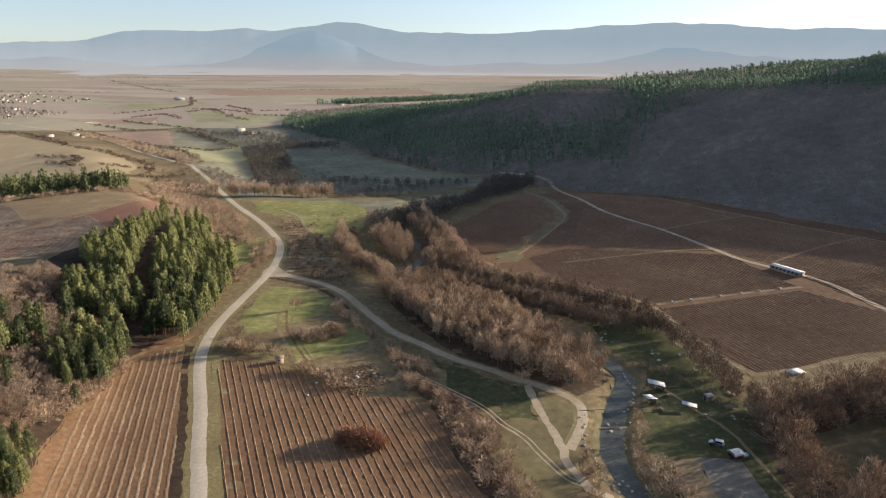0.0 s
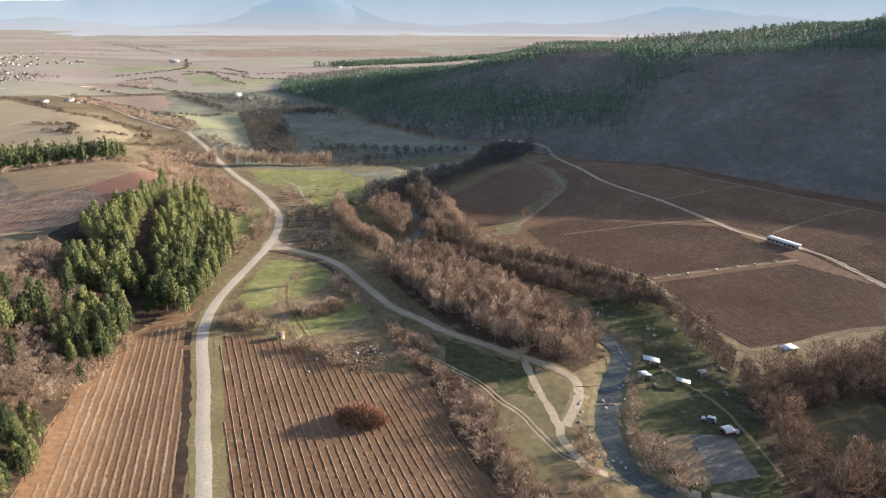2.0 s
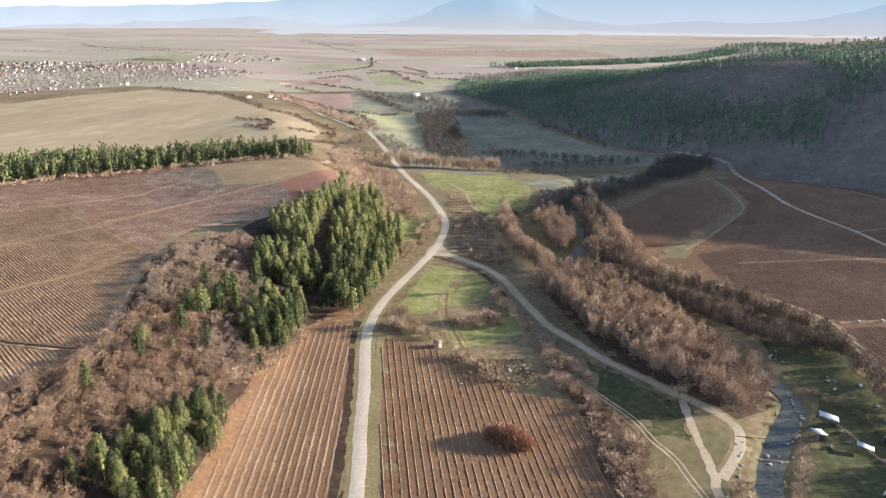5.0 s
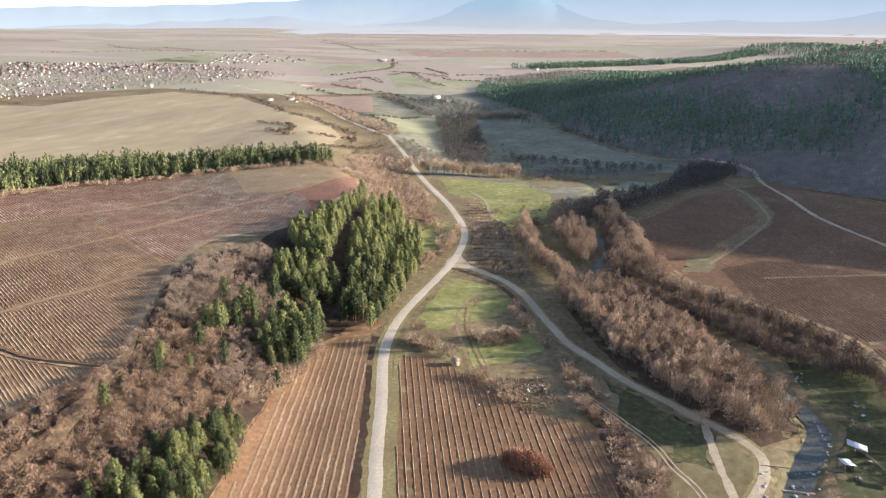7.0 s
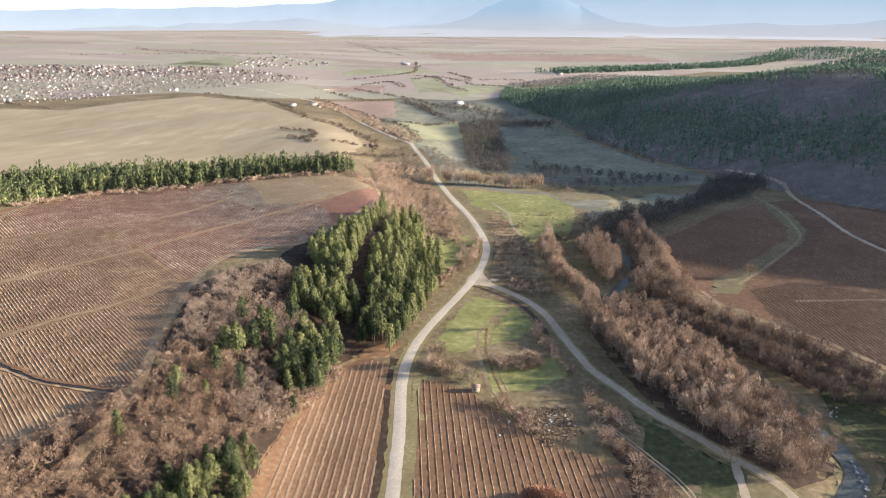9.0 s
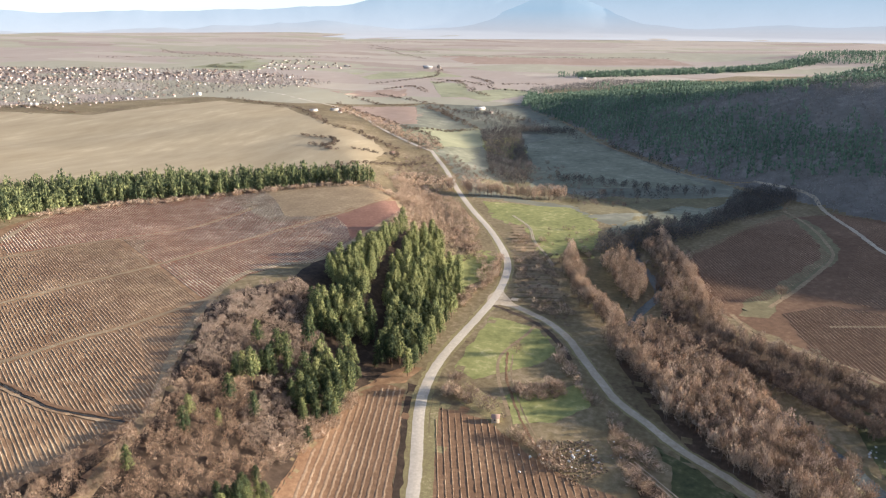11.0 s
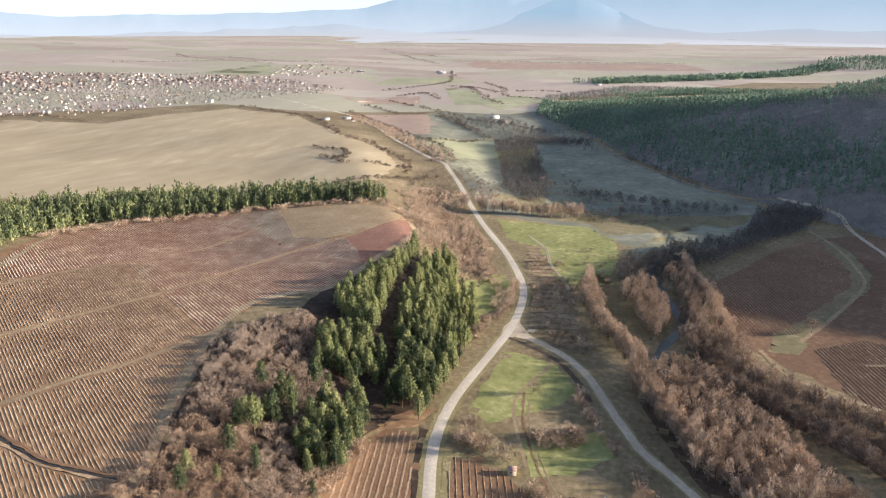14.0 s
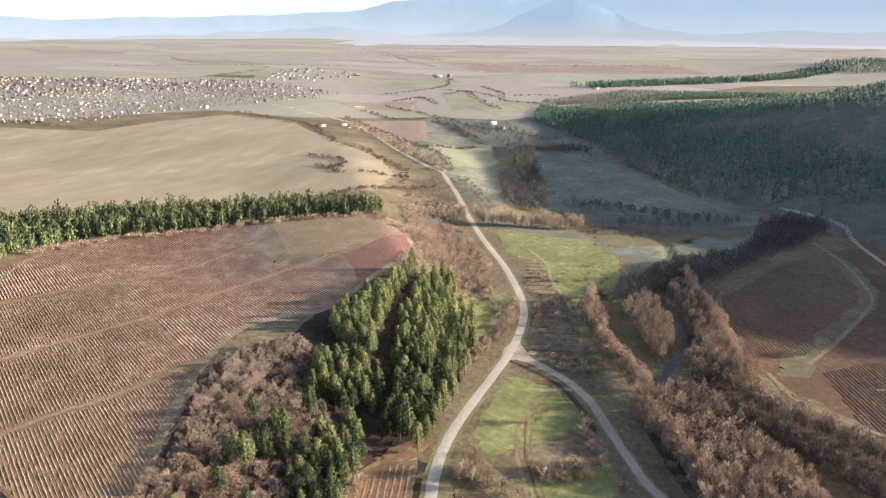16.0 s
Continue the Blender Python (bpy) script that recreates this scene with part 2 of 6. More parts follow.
def land(x,y):
    x=np.asarray(x,float); y=np.asarray(y,float)
    d=np.interp(y,ROAD_Y,ROAD_X)-x
    top=np.interp(y,[-200,150,300,450,600,1000,1500,2500,4000],[26,23,22,19,12,7,6,6,4])
    z=top*sst((d-22)/np.interp(y,[280,420,600,1200],[75,58,80,200]))
    z=z-6*sst((d-90)/150)*sst((y-320)/70)*sst((900-y)/250)
    e,s=foot_dist(x,y)
    amp=np.interp(s,[0,1,2,3,4,6,8,10,12],[0,6,12,44,76,84,84,86,92])
    z=z+amp*sst(e/np.interp(s,[0,2,3,4,6,9],[260,120,190,240,255,300]))
    z=z+0.10*np.clip(e-400,0,480)*np.interp(s,[4,7],[0,1])+0.02*np.clip(e-300,0,400)*np.clip(s-0.5,0,1)
    # The middle rise is added out of view to cast shade on the vineyards.
    z=z+45*np.exp(-((x-480)**2+(y-1480)**2)/260**2)+75*np.exp(-((x-640)**2+(y-745)**2)/150**2)+26*np.exp(-((x-480)**2+(y-2600)**2)/330**2)
    r=x-np.interp(y,[0,220,450,650,900],[90,75,10,-40,-120])
    z=z+0.03*np.clip(r-25,0,160)*np.interp(y,[650,900],[1,0])
    z=z-10*sst((y-540)/130)*sst((1250-y)/350)*sst(-(d+10)/70)*sst(1-e/60)
    z=z+48*np.clip((np.hypot(x,y)-2100)/2400,0,1.1)**1.25
    k=sst((np.hypot(x,y)-300)/500)
    z=z+k*(1.4*np.sin(x*.011+.7)*np.sin(y*.009+1.1)+.7*np.sin(x*.027-y*.019))
    return z


def away(line, x, y):
    """Distance of points from a line of points."""
    best = np.full(np.shape(x), 1e9)
    for (ax, ay), (bx, by) in zip(line, line[1:]):
        ux, uy = bx - ax, by - ay
        t = np.clip(((x - ax) * ux + (y - ay) * uy) / (ux * ux + uy * uy), 0, 1)
        best = np.minimum(best, np.hypot(x - ax - t * ux, y - ay - t * uy))
    return best


def height(x, y):
    """The land with the river's bed cut into it."""
    x, y = np.asarray(x, float), np.asarray(y, float)
    return land(x, y) - 1.8 * sst(1 - away(RIVER_LINE, x, y) / np.interp(y, [255, 320], [9.2, 6.0]))


def signed_area(p):
    return sum(a[0] * b[1] - b[0] * a[1] for a, b in zip(p, p[1:] + p[:1])) / 2


def inside(poly, x, y):
    x, y = np.asarray(x, float), np.asarray(y, float)
    hit = np.zeros(x.shape, bool)
    for (ax, ay), (bx, by) in zip(poly, poly[1:] + poly[:1]):
        if ay != by:
            hit ^= ((ay > y) != (by > y)) & (x < (bx - ax) * (y - ay) / (by - ay) + ax)
    return hit


def smooth_line(points, step):
    """A Catmull-Rom curve through the points, cut every step metres."""
    pts = [Vector((p[0], p[1])) for p in points]
    pts = [pts[0] * 2 - pts[1]] + pts + [pts[-1] * 2 - pts[-2]]
    out = []
    for a, b, c, d in zip(pts, pts[1:], pts[2:], pts[3:]):
        n = max(1, int((c - b).length / step))
        for i in range(n):
            t = i / n
            q = ((-a + 3 * b - 3 * c + d) * t ** 3 + (2 * a - 5 * b + 4 * c - d) * t ** 2 + (c - a) * t + 2 * b) / 2
            out.append((q.x, q.y))
    out.append((pts[-2].x, pts[-2].y))
    return out


RIVER_LINE = smooth_line(RIVER, 12)


def rough_edge(poly, step, wobble):
    """The outline cut into short pieces and made uneven."""
    out = []
    for a, b in zip(poly, poly[1:] + poly[:1]):
        n = max(1, int(math.hypot(b[0] - a[0], b[1] - a[1]) / step))
        for i in range(n):
            x, y = a[0] + (b[0] - a[0]) * i / n, a[1] + (b[1] - a[1]) * i / n
            v = noise.noise_vector(Vector((x * 0.11, y * 0.11, 3))) + 0.45 * noise.noise_vector(Vector((x * 0.45, y * 0.45, 9)))
            out.append((x + v.x * wobble, y + v.y * wobble))
    return out


def mesh_of(name, verts, tris, mat=None, smooth=False):
    """A triangle mesh from arrays."""
    verts, tris = np.asarray(verts, np.float32), np.asarray(tris, np.int32)
    me = bpy.data.meshes.new(name)
    me.vertices.add(len(verts))
    me.vertices.foreach_set("co", verts.ravel())
    me.loops.add(len(tris) * 3)
    me.loops.foreach_set("vertex_index", tris.ravel())
    me.polygons.add(len(tris))
    me.polygons.foreach_set("loop_start", np.arange(0, len(tris) * 3, 3, dtype=np.int32))
    if smooth:
        me.polygons.foreach_set("use_smooth", np.ones(len(tris), bool))
    me.update(calc_edges=True)
    if mat:
        me.materials.append(mat)
    return me


def spaced(lo, hi, step, far_lo, far_hi, growth=1.13):
    mid = list(np.arange(lo, hi + 1e-6, step))
    up, d = [], step
    while (up[-1] if up else hi) < far_hi:
        d *= growth
        up.append((up[-1] if up else hi) + d)
    down, d = [], step
    while (down[-1] if down else lo) > far_lo:
        d *= growth
        down.append((down[-1] if down else lo) - d)
    return np.array(down[::-1] + mid + up)


GX = spaced(-440, 340, 4, -5200, 5200)
GY = spaced(100, 700, 4, -3000, 5200, 1.06)


def ground_sheet():
    x, y = np.meshgrid(GX, GY)
    z = height(x, y)
    nx = len(GX)
    i = (np.arange(len(GY) - 1)[:, None] * nx + np.arange(nx - 1)[None]).ravel()
    tris = np.concatenate([np.stack([i, i + 1, i + nx + 1], 1), np.stack([i, i + nx + 1, i + nx], 1)])
    return mesh_of("ground", np.stack([x.ravel(), y.ravel(), z.ravel()], 1), tris, GROUND, True)


def clip_cell(poly, x0, x1, y0, y1):
    for axis, bound, keep in ((0, x0, 1), (0, x1, -1), (1, y0, 1), (1, y1, -1)):
        out = []
        for a, b in zip(poly, poly[1:] + poly[:1]):
            ia, ib = keep * (a[axis] - bound) >= 0, keep * (b[axis] - bound) >= 0
            if ia != ib:
                t = (bound - a[axis]) / (b[axis] - a[axis])
                cut = (a[0] + t * (b[0] - a[0]), a[1] + t * (b[1] - a[1]))
            if ia:
                out.append(a)
                if not ib:
                    out.append(cut)
            elif ib:
                out.append(cut)
        poly = out
        if not poly:
            return []
    return poly


def draped(name, poly, mat, over=0.1, label="", category="field", wobble=1.5, kind="structure"):
    """A sheet of ground cover that follows the land inside an outline."""
    poly = [(float(a), float(b)) for a, b in poly]
    around = sum(math.hypot(b[0] - a[0], b[1] - a[1]) for a, b in zip(poly, poly[1:] + poly[:1]))
    poly = rough_edge(poly, max(2.5, around / 220), wobble)
    if signed_area(poly) < 0:
        poly.reverse()
    px, py = [p[0] for p in poly], [p[1] for p in poly]
    ix = [i for i in range(len(GX) - 1) if GX[i + 1] > min(px) and GX[i] < max(px)]
    iy = [j for j in range(len(GY) - 1) if GY[j + 1] > min(py) and GY[j] < max(py)]
    cx, cy = np.meshgrid(GX[ix[0]:ix[-1] + 2], GY[iy[0]:iy[-1] + 2])
    corner = inside(poly, cx, cy)
    edge_near = set()
    for a, b in zip(poly, poly[1:] + poly[:1]):
        n = max(1, int(math.hypot(b[0] - a[0], b[1] - a[1]) / 1.5))
        for k in range(n + 1):
            x, y = a[0] + (b[0] - a[0]) * k / n, a[1] + (b[1] - a[1]) * k / n
            edge_near.add((int(np.searchsorted(GX, x)) - 1, int(np.searchsorted(GY, y)) - 1))
    verts, tris, seen = [], [], {}

    def vert(p):
        key = (round(p[0], 3), round(p[1], 3))
        if key not in seen:
            seen[key] = len(verts)
            verts.append(key)
        return seen[key]

    for jj, j in enumerate(iy):
        for ii, i in enumerate(ix):
            x0, x1, y0, y1 = GX[i], GX[i + 1], GY[j], GY[j + 1]
            if (i, j) in edge_near:
                cell = clip_cell(poly, x0, x1, y0, y1)
            elif corner[jj, ii]:
                cell = [(x0, y0), (x1, y0), (x1, y1), (x0, y1)]
            else:
                continue
            ids = [vert(p) for p in cell]
            for k in range(1, len(ids) - 1):
                if len({ids[0], ids[k], ids[k + 1]}) == 3:
                    tris.append((ids[0], ids[k], ids[k + 1]))
    v = np.array(verts)
    z = grid_height(v[:, 0], v[:, 1]) + over * 0.16
    ob = new(name, mesh_of(name, np.column_stack([v, z]), tris, mat, True))
    return tagged(ob, label, category, kind=kind)


GZ = None


def grid_height(x, y):
    """The height of the ground sheet itself, between its corners."""
    global GZ
    if GZ is None:
        gx, gy = np.meshgrid(GX, GY)
        GZ = height(gx, gy)
    x, y = np.asarray(x, float), np.asarray(y, float)
    i, j = np.clip(np.searchsorted(GX, x) - 1, 0, len(GX) - 2), np.clip(np.searchsorted(GY, y) - 1, 0, len(GY) - 2)
    u, v = (x - GX[i]) / (GX[i + 1] - GX[i]), (y - GY[j]) / (GY[j + 1] - GY[j])
    a, b, c, d = GZ[j, i], GZ[j, i + 1], GZ[j + 1, i + 1], GZ[j + 1, i]
    return np.where(u >= v, a + u * (b - a) + v * (c - b), a + v * (d - a) + u * (c - d))


def ribbon(name, points, width, mat, over=0.16, step=3.0, label="", category="road", uneven=0.0, kind="structure", crown=0.0, level=None):
    """A strip that follows a curve over the land, five points across."""
    line = smooth_line(points, step)
    verts, tris = [], []
    for k, (x, y) in enumerate(line):
        a, b = line[max(k - 1, 0)], line[min(k + 1, len(line) - 1)]
        nx, ny = -(b[1] - a[1]), b[0] - a[0]
        n = math.hypot(nx, ny)
        w = (width(k / (len(line) - 1)) if callable(width) else width) / 2
        for s in (-1, -0.5, 0, 0.5, 1):
            ww = w * s + (uneven * noise.noise(Vector((x * 0.3, y * 0.3, s * 5))) if abs(s) == 1 else 0)
            verts.append((x + nx / n * ww, y + ny / n * ww, crown * (1 - s * s)))
    v = np.array(verts)
    v[:, 2] += (level or grid_height)(v[:, 0], v[:, 1]) + (over * 0.15 if level is None else over)
    for k in range(len(line) - 1):
        for s in range(4):
            i = k * 5 + s
            tris += [(i, i + 6, i + 1), (i, i + 5, i + 6)]
    return tagged(new(name, mesh_of(name, v, tris, mat, True)), label, category, kind=kind)


def row_lines(poly, angle, gap, shift=0.0):
    """Straight rows at an angle across an outline: pairs of ends."""
    c, s = math.cos(radians(angle)), math.sin(radians(angle))
    turned = [(x * c + y * s, -x * s + y * c) for x, y in poly]
    lo, hi = min(p[1] for p in turned), max(p[1] for p in turned)
    out, v = [], lo + gap * (0.5 + shift)
    while v < hi:
        cuts = sorted(a[0] + (b[0] - a[0]) * (v - a[1]) / (b[1] - a[1]) for a, b in zip(turned, turned[1:] + turned[:1]) if (a[1] > v) != (b[1] > v))
        for u0, u1 in zip(cuts[::2], cuts[1::2]):
            if u1 - u0 > 4:
                out.append(((u0 * c - v * s, u0 * s + v * c), (u1 * c - v * s, u1 * s + v * c)))
        v += gap
    return out


def row_mesh(ends, wide, tall, over, step, seed, gaps=0.0, paths=()):
    """One uneven ridge between two ends; bits of it may be missing."""
    rng = random.Random(seed)
    (ax, ay), (bx, by) = ends
    long = math.hypot(bx - ax, by - ay)
    n = max(2, int(long / step))
    nx, ny = -(by - ay) / long, (bx - ax) / long
    t = np.linspace(0, 1, n + 1)
    j = np.array([[rng.uniform(-1, 1) for _ in range(3)] for _ in t])
    x, y = ax + (bx - ax) * t + nx * j[:, 0] * wide * 0.09, ay + (by - ay) * t + ny * j[:, 0] * wide * 0.09
    w, h = wide / 2 * (1 + 0.25 * j[:, 1]), tall * (1 + 0.3 * j[:, 2])
    low = np.array([rng.random() < gaps for _ in t])
    w, h = np.where(low, w * 0.5, w), np.where(low, h * 0.15, h)
    for path in paths:
        h = np.where(away(path, x, y) < 2.2, -0.12, h)
    z = grid_height(x, y) + over
    v = np.stack([np.column_stack([x - nx * w, y - ny * w, z - 0.1]), np.column_stack([x - nx * w * 0.3, y - ny * w * 0.3, z + h]),
                  np.column_stack([x + nx * w * 0.3, y + ny * w * 0.3, z + h * 0.92]), np.column_stack([x + nx * w, y + ny * w, z - 0.1])], 1).reshape(-1, 3)
    tris = []
    for k in range(n):
        for s in range(3):
            i = k * 4 + s
            tris += [(i, i + 1, i + 5), (i, i + 5, i + 4)]
    return v, tris


def rows_stuff(name, poly, angle, gap, wide, tall, mat, step=5.0, label="", gaps=0.0, over=0.1, category="vine rows"):
    vs, ts, n = [], [], 0
    for k, ends in enumerate(row_lines(poly, angle, gap)):
        v, t = row_mesh(ends, wide, tall, over, step, k + 11, gaps)
        if len(t):
            vs.append(v)
            ts.append(np.array(t) + n)
            n += len(v)
    return tagged(new(name, mesh_of(name, np.concatenate(vs), np.concatenate(ts), mat)), label, category, kind="stuff")


# ---- ground, fields, roads ----
ROAD = [(-40, -60), (-47, 60), (-58, 130), (-66, 160), (-74, 183), (-83, 211), (-94, 242), (-99, 263), (-101, 285), (-100, 311), (-98, 341), (-97, 366), (-99, 394), (-104, 420), (-115, 448), (-137, 491), (-167, 542), (-199, 601), (-240, 685), (-284, 765)]
ROAD_FAR = [(-284, 765), (-321, 797), (-368, 850), (-416, 902), (-528, 1036), (-650, 1110), (-800, 1200)]
SIDE_ROAD = [(-97, 366), (-82, 356), (-64, 344), (-50, 328), (-39, 308), (-29, 290), (-21, 277), (-10, 266), (-1, 256), (8, 248), (19, 240), (30, 231), (39, 225), (47, 215), (47, 204), (43, 193), (39, 185)]
FORK = [(31, 228), (34, 204), (37, 187), (37, 178), (40, 169), (43, 163), (55, 158), (65, 155), (73, 152), (95, 146)]
LANE = [(-12, 238), (2, 224), (14, 211), (20, 200), (26, 192), (31, 180), (36, 170), (40, 167)]
HILL_TRACK = [(60, 735), (101, 689), (109, 648), (122, 524), (152, 449), (172, 387), (185, 364), (200, 339), (206, 299), (215, 240)]
RIVER_OPEN = RIVER[:9]
ALL_WAYS = [ROAD, SIDE_ROAD, FORK, LANE, HILL_TRACK, RIVER_OPEN]

tagged(new("ground", ground_sheet()), "brown winter valley ground with dry grass", "ground", kind="structure")

# wide meadows and far fields
draped("field", [(-1018, 789), (-855, 825), (-830, 941), (-778, 1035), (-640, 1013), (-469, 854), (-371, 790), (-319, 708), (-300, 620), (-400, 530), (-536, 430), (-800, 480)], PALE_MEADOW, 0.1, "wide pale tan dry meadow below the town", wobble=5)
LEFT_FIELD = [(-400, 300), (-425, 376), (-412, 415), (-382, 441), (-354, 471), (-325, 490), (-276, 512), (-244, 526), (-216, 512), (-204, 484), (-188, 452), (-186, 385), (-185, 350), (-189, 330), (-203, 318), (-212, 300), (-211, 282), (-204, 258), (-195, 236), (-184, 214), (-174, 196), (-165, 181), (-158, 160), (-150, 100), (-330, 100)]
left_field = draped("field", LEFT_FIELD, TAN_SOIL, 0.1, "tan ploughed vineyard field on the low plateau")
draped("field", [(-256, 291), (-213, 266), (-211, 282), (-212, 300), (-203, 318), (-189, 330), (-185, 350), (-190, 366), (-220, 396), (-236, 408), (-262, 400), (-302, 426), (-351, 468), (-382, 441), (-412, 414), (-424, 376), (-398, 318), (-376, 292), (-356, 284), (-338, 304), (-322, 327), (-304, 330), (-290, 310)], RED_SOIL, 0.16, "red soil vineyard block on the plateau")
draped("field", [(-236, 408), (-222, 434), (-212, 494), (-200, 478), (-188, 452), (-187, 385), (-187, 362), (-204, 372)], CLAY, 0.22, "bare red ploughed strip beside the pines")
draped("field", [(-325, 488), (-276, 510), (-244, 524), (-218, 508), (-216, 486), (-224, 440), (-238, 412), (-262, 402), (-300, 428), (-318, 452)], FAINT_TRACK, 0.22, "straw-coloured fallow patch", wobble=6)
draped("field", [(-150, 398), (-126, 440), (-112, 425), (-108, 395), (-118, 372), (-135, 365)], GREEN, 0.12, "small green strip between pines and road")

# fields beside the road
NEAR_LEFT = [(-107, 257), (-101, 240), (-93, 219), (-74, 160), (-63, 125), (-52, 60), (-90, 50), (-100, 120), (-108, 155), (-114, 181), (-122, 214), (-121, 243), (-114, 257)]
NEAR_RIGHT = [(-89, 249), (-78, 214), (-59, 160), (-46, 110), (-36, 50), (40, 60), (20, 140), (12, 161), (3, 183), (-2, 208), (-13, 217), (-29, 220), (-46, 229), (-67, 246)]
near_left = draped("field", [(x - (4 if x < -110 or y < 160 and x < -85 else 0), y) for x, y in NEAR_LEFT], BROWN_SOIL, 0.12, "reddish-brown ploughed field with long ridges")
near_right = draped("field", NEAR_RIGHT, BROWN_SOIL, 0.12, "brown vineyard with pale rows beside the road")
draped("verge", [(-93, 255), (-85, 228), (-66, 168), (-52, 110), (-41, 50), (-38, 50), (-47, 110), (-60, 162), (-80, 222), (-89, 252)], DRY_GRASS, 0.14, "yellow-green grass verge along the road", "grass", wobble=0.4)
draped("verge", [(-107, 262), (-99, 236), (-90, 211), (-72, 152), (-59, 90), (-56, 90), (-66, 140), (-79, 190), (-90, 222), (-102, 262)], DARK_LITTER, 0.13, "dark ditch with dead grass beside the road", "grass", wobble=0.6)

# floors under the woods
draped("forest_floor", [(-178, 85), (-172, 135), (-166, 153), (-164, 176), (-178, 204), (-192, 234), (-205, 258), (-202, 281), (-188, 303), (-192, 345), (-182, 400), (-160, 425), (-136, 400), (-119, 345), (-114, 300), (-115, 270), (-124, 252), (-126, 214), (-117, 181), (-111, 150), (-104, 110), (-108, 80)], DARK_LITTER, 0.11, "leaf litter darkened for shade under pines and bare wood", "forest floor")
draped("forest_floor", [(-16, 360), (4, 345), (28, 310), (48, 284), (66, 260), (62, 232), (44, 217), (30, 226), (16, 240), (-6, 273), (-24, 310), (-27, 338)], LITTER, 0.09, "brown leaf litter under the riverside grove", "forest floor")
draped("forest_floor", [(0, 345), (20, 330), (40, 312), (58, 296), (70, 282), (90, 270), (104, 270), (98, 296), (84, 312), (64, 330), (44, 345), (26, 352), (12, 370), (0, 398), (-8, 392), (-8, 370)], LITTER, 0.09, "brown leaf litter under the trees across the river", "forest floor")
draped("forest_floor", [(102, 213), (129, 219), (164, 236), (217, 234), (160, 110), (96, 100), (92, 150), (98, 184)], LITTER, 0.06, "brown litter under the bushes", "forest floor")
draped("forest_floor", [(-12, 232), (-3, 208), (4, 180), (12, 158), (20, 110), (38, 110), (29, 158), (22, 183), (14, 206), (-1, 226)], LITTER, 0.08, "brown litter in the scrub belt", "forest floor")

draped("field", [(-124, 252), (-120, 266), (-114, 274), (-106, 276), (-108, 262), (-114, 258)], TAN_SOIL, 0.14, "bare tan soil at the head of the ploughed field")

# valley meadows
draped("meadow", [(-175, 575), (-236, 690), (-296, 790), (-416, 920), (-520, 1060), (-450, 1195), (-330, 1205), (-275, 1205), (-152, 1008), (-56, 850), (40, 725), (80, 650), (20, 560), (-40, 520), (-120, 575)], VALLEY, 0.06, "wide dull grassland of the upper valley, greyed for haze", "grass", wobble=6)
draped("meadow", [(-162, 565), (-90, 576), (-60, 525), (-55, 450), (-80, 440), (-94, 449), (-117, 500), (-143, 521)], GREEN, 0.12, "bright green winter meadow", "grass", wobble=4)
draped("meadow", [(-49, 504), (-50, 520), (-18, 622), (19, 635), (21, 578), (-10, 550), (-40, 500)], WEEDY, 0.13, "pale grass by the wooded bend", "grass", wobble=4)
draped("meadow", [(-72, 462), (-58, 466), (-40, 462), (-28, 440), (-20, 405), (-26, 365), (-34, 352), (-52, 380), (-64, 410)], OLIVE, 0.12, "dull green grass between tree rows and river", "grass", wobble=4)
ROUGH = [(-126, 512), (-112, 500), (-99, 468), (-87, 442), (-78, 422), (-66, 396), (-62, 374), (-86, 366), (-92, 388), (-97, 412), (-108, 446)]
draped("meadow", ROUGH, FAINT_TRACK, 0.13, "rough tan ground with low earth banks", "grass", wobble=3)
rows_stuff("earth_banks", ROUGH, 14, 7.0, 1.6, 0.4, GROUND, 3.0, "low worn banks of earth across rough ground", 0.35, category="earth banks")
draped("meadow", [(-92, 340), (-65, 333), (-52, 312), (-59, 296), (-82, 274), (-93, 282)], GREEN, 0.12, "yellow-green meadow beside the road fork", "grass")
draped("meadow", [(-65, 267), (-36, 286), (-30, 270), (-42, 254), (-57, 247)], GREEN, 0.12, "small square green meadow", "grass")
draped("meadow", [(-84, 272), (-68, 262), (-60, 246), (-66, 246), (-88, 260)], DRY_GRASS, 0.12, "patch of yellow dead grass", "grass")
draped("meadow", [(-2, 250), (32, 222), (30, 200), (20, 203), (4, 226)], LAWN, 0.12, "dark green strip of grass below the road", "grass", wobble=4)
draped("meadow", [(-160, 600), (-90, 590), (-78, 640), (-150, 690), (-200, 660)], WEEDY, 0.13, "rough tan pasture in the valley", "grass", wobble=6)
draped("meadow", [(66, 306), (94, 292), (101, 248), (104, 212), (98, 172), (90, 140), (66, 145), (62, 190), (72, 222), (79, 239), (69, 262)], LAWN, 0.1, "trodden green camp meadow by the river", "grass")
draped("meadow", [(22, 200), (32, 222), (46, 212), (45, 190), (36, 165), (22, 150), (14, 180)], WEEDY, 0.1, "dry grass between the dirt tracks", "grass")
draped("meadow", [(-53, 511), (-34, 556), (-4, 634), (23, 619), (20, 575), (-21, 543), (-45, 500)], GREY_MEADOW, 0.16, "pale grey meadow by the river bend", "grass", wobble=5)
draped("meadow", [(-110, 618), (-63, 658), (-2, 667), (40, 682), (20, 630), (-31, 582), (-70, 552)], WEEDY, 0.13, "rough shaded ground with low scrub", "grass", wobble=6)
draped("meadow", [(-214, 876), (-178, 952), (-121, 938), (-60, 850), (-23, 780), (20, 728), (-71, 690), (-144, 672), (-182, 757)], GREY_MEADOW, 0.16, "wide shaded grey-green pasture at the hill's foot", "grass", wobble=6)
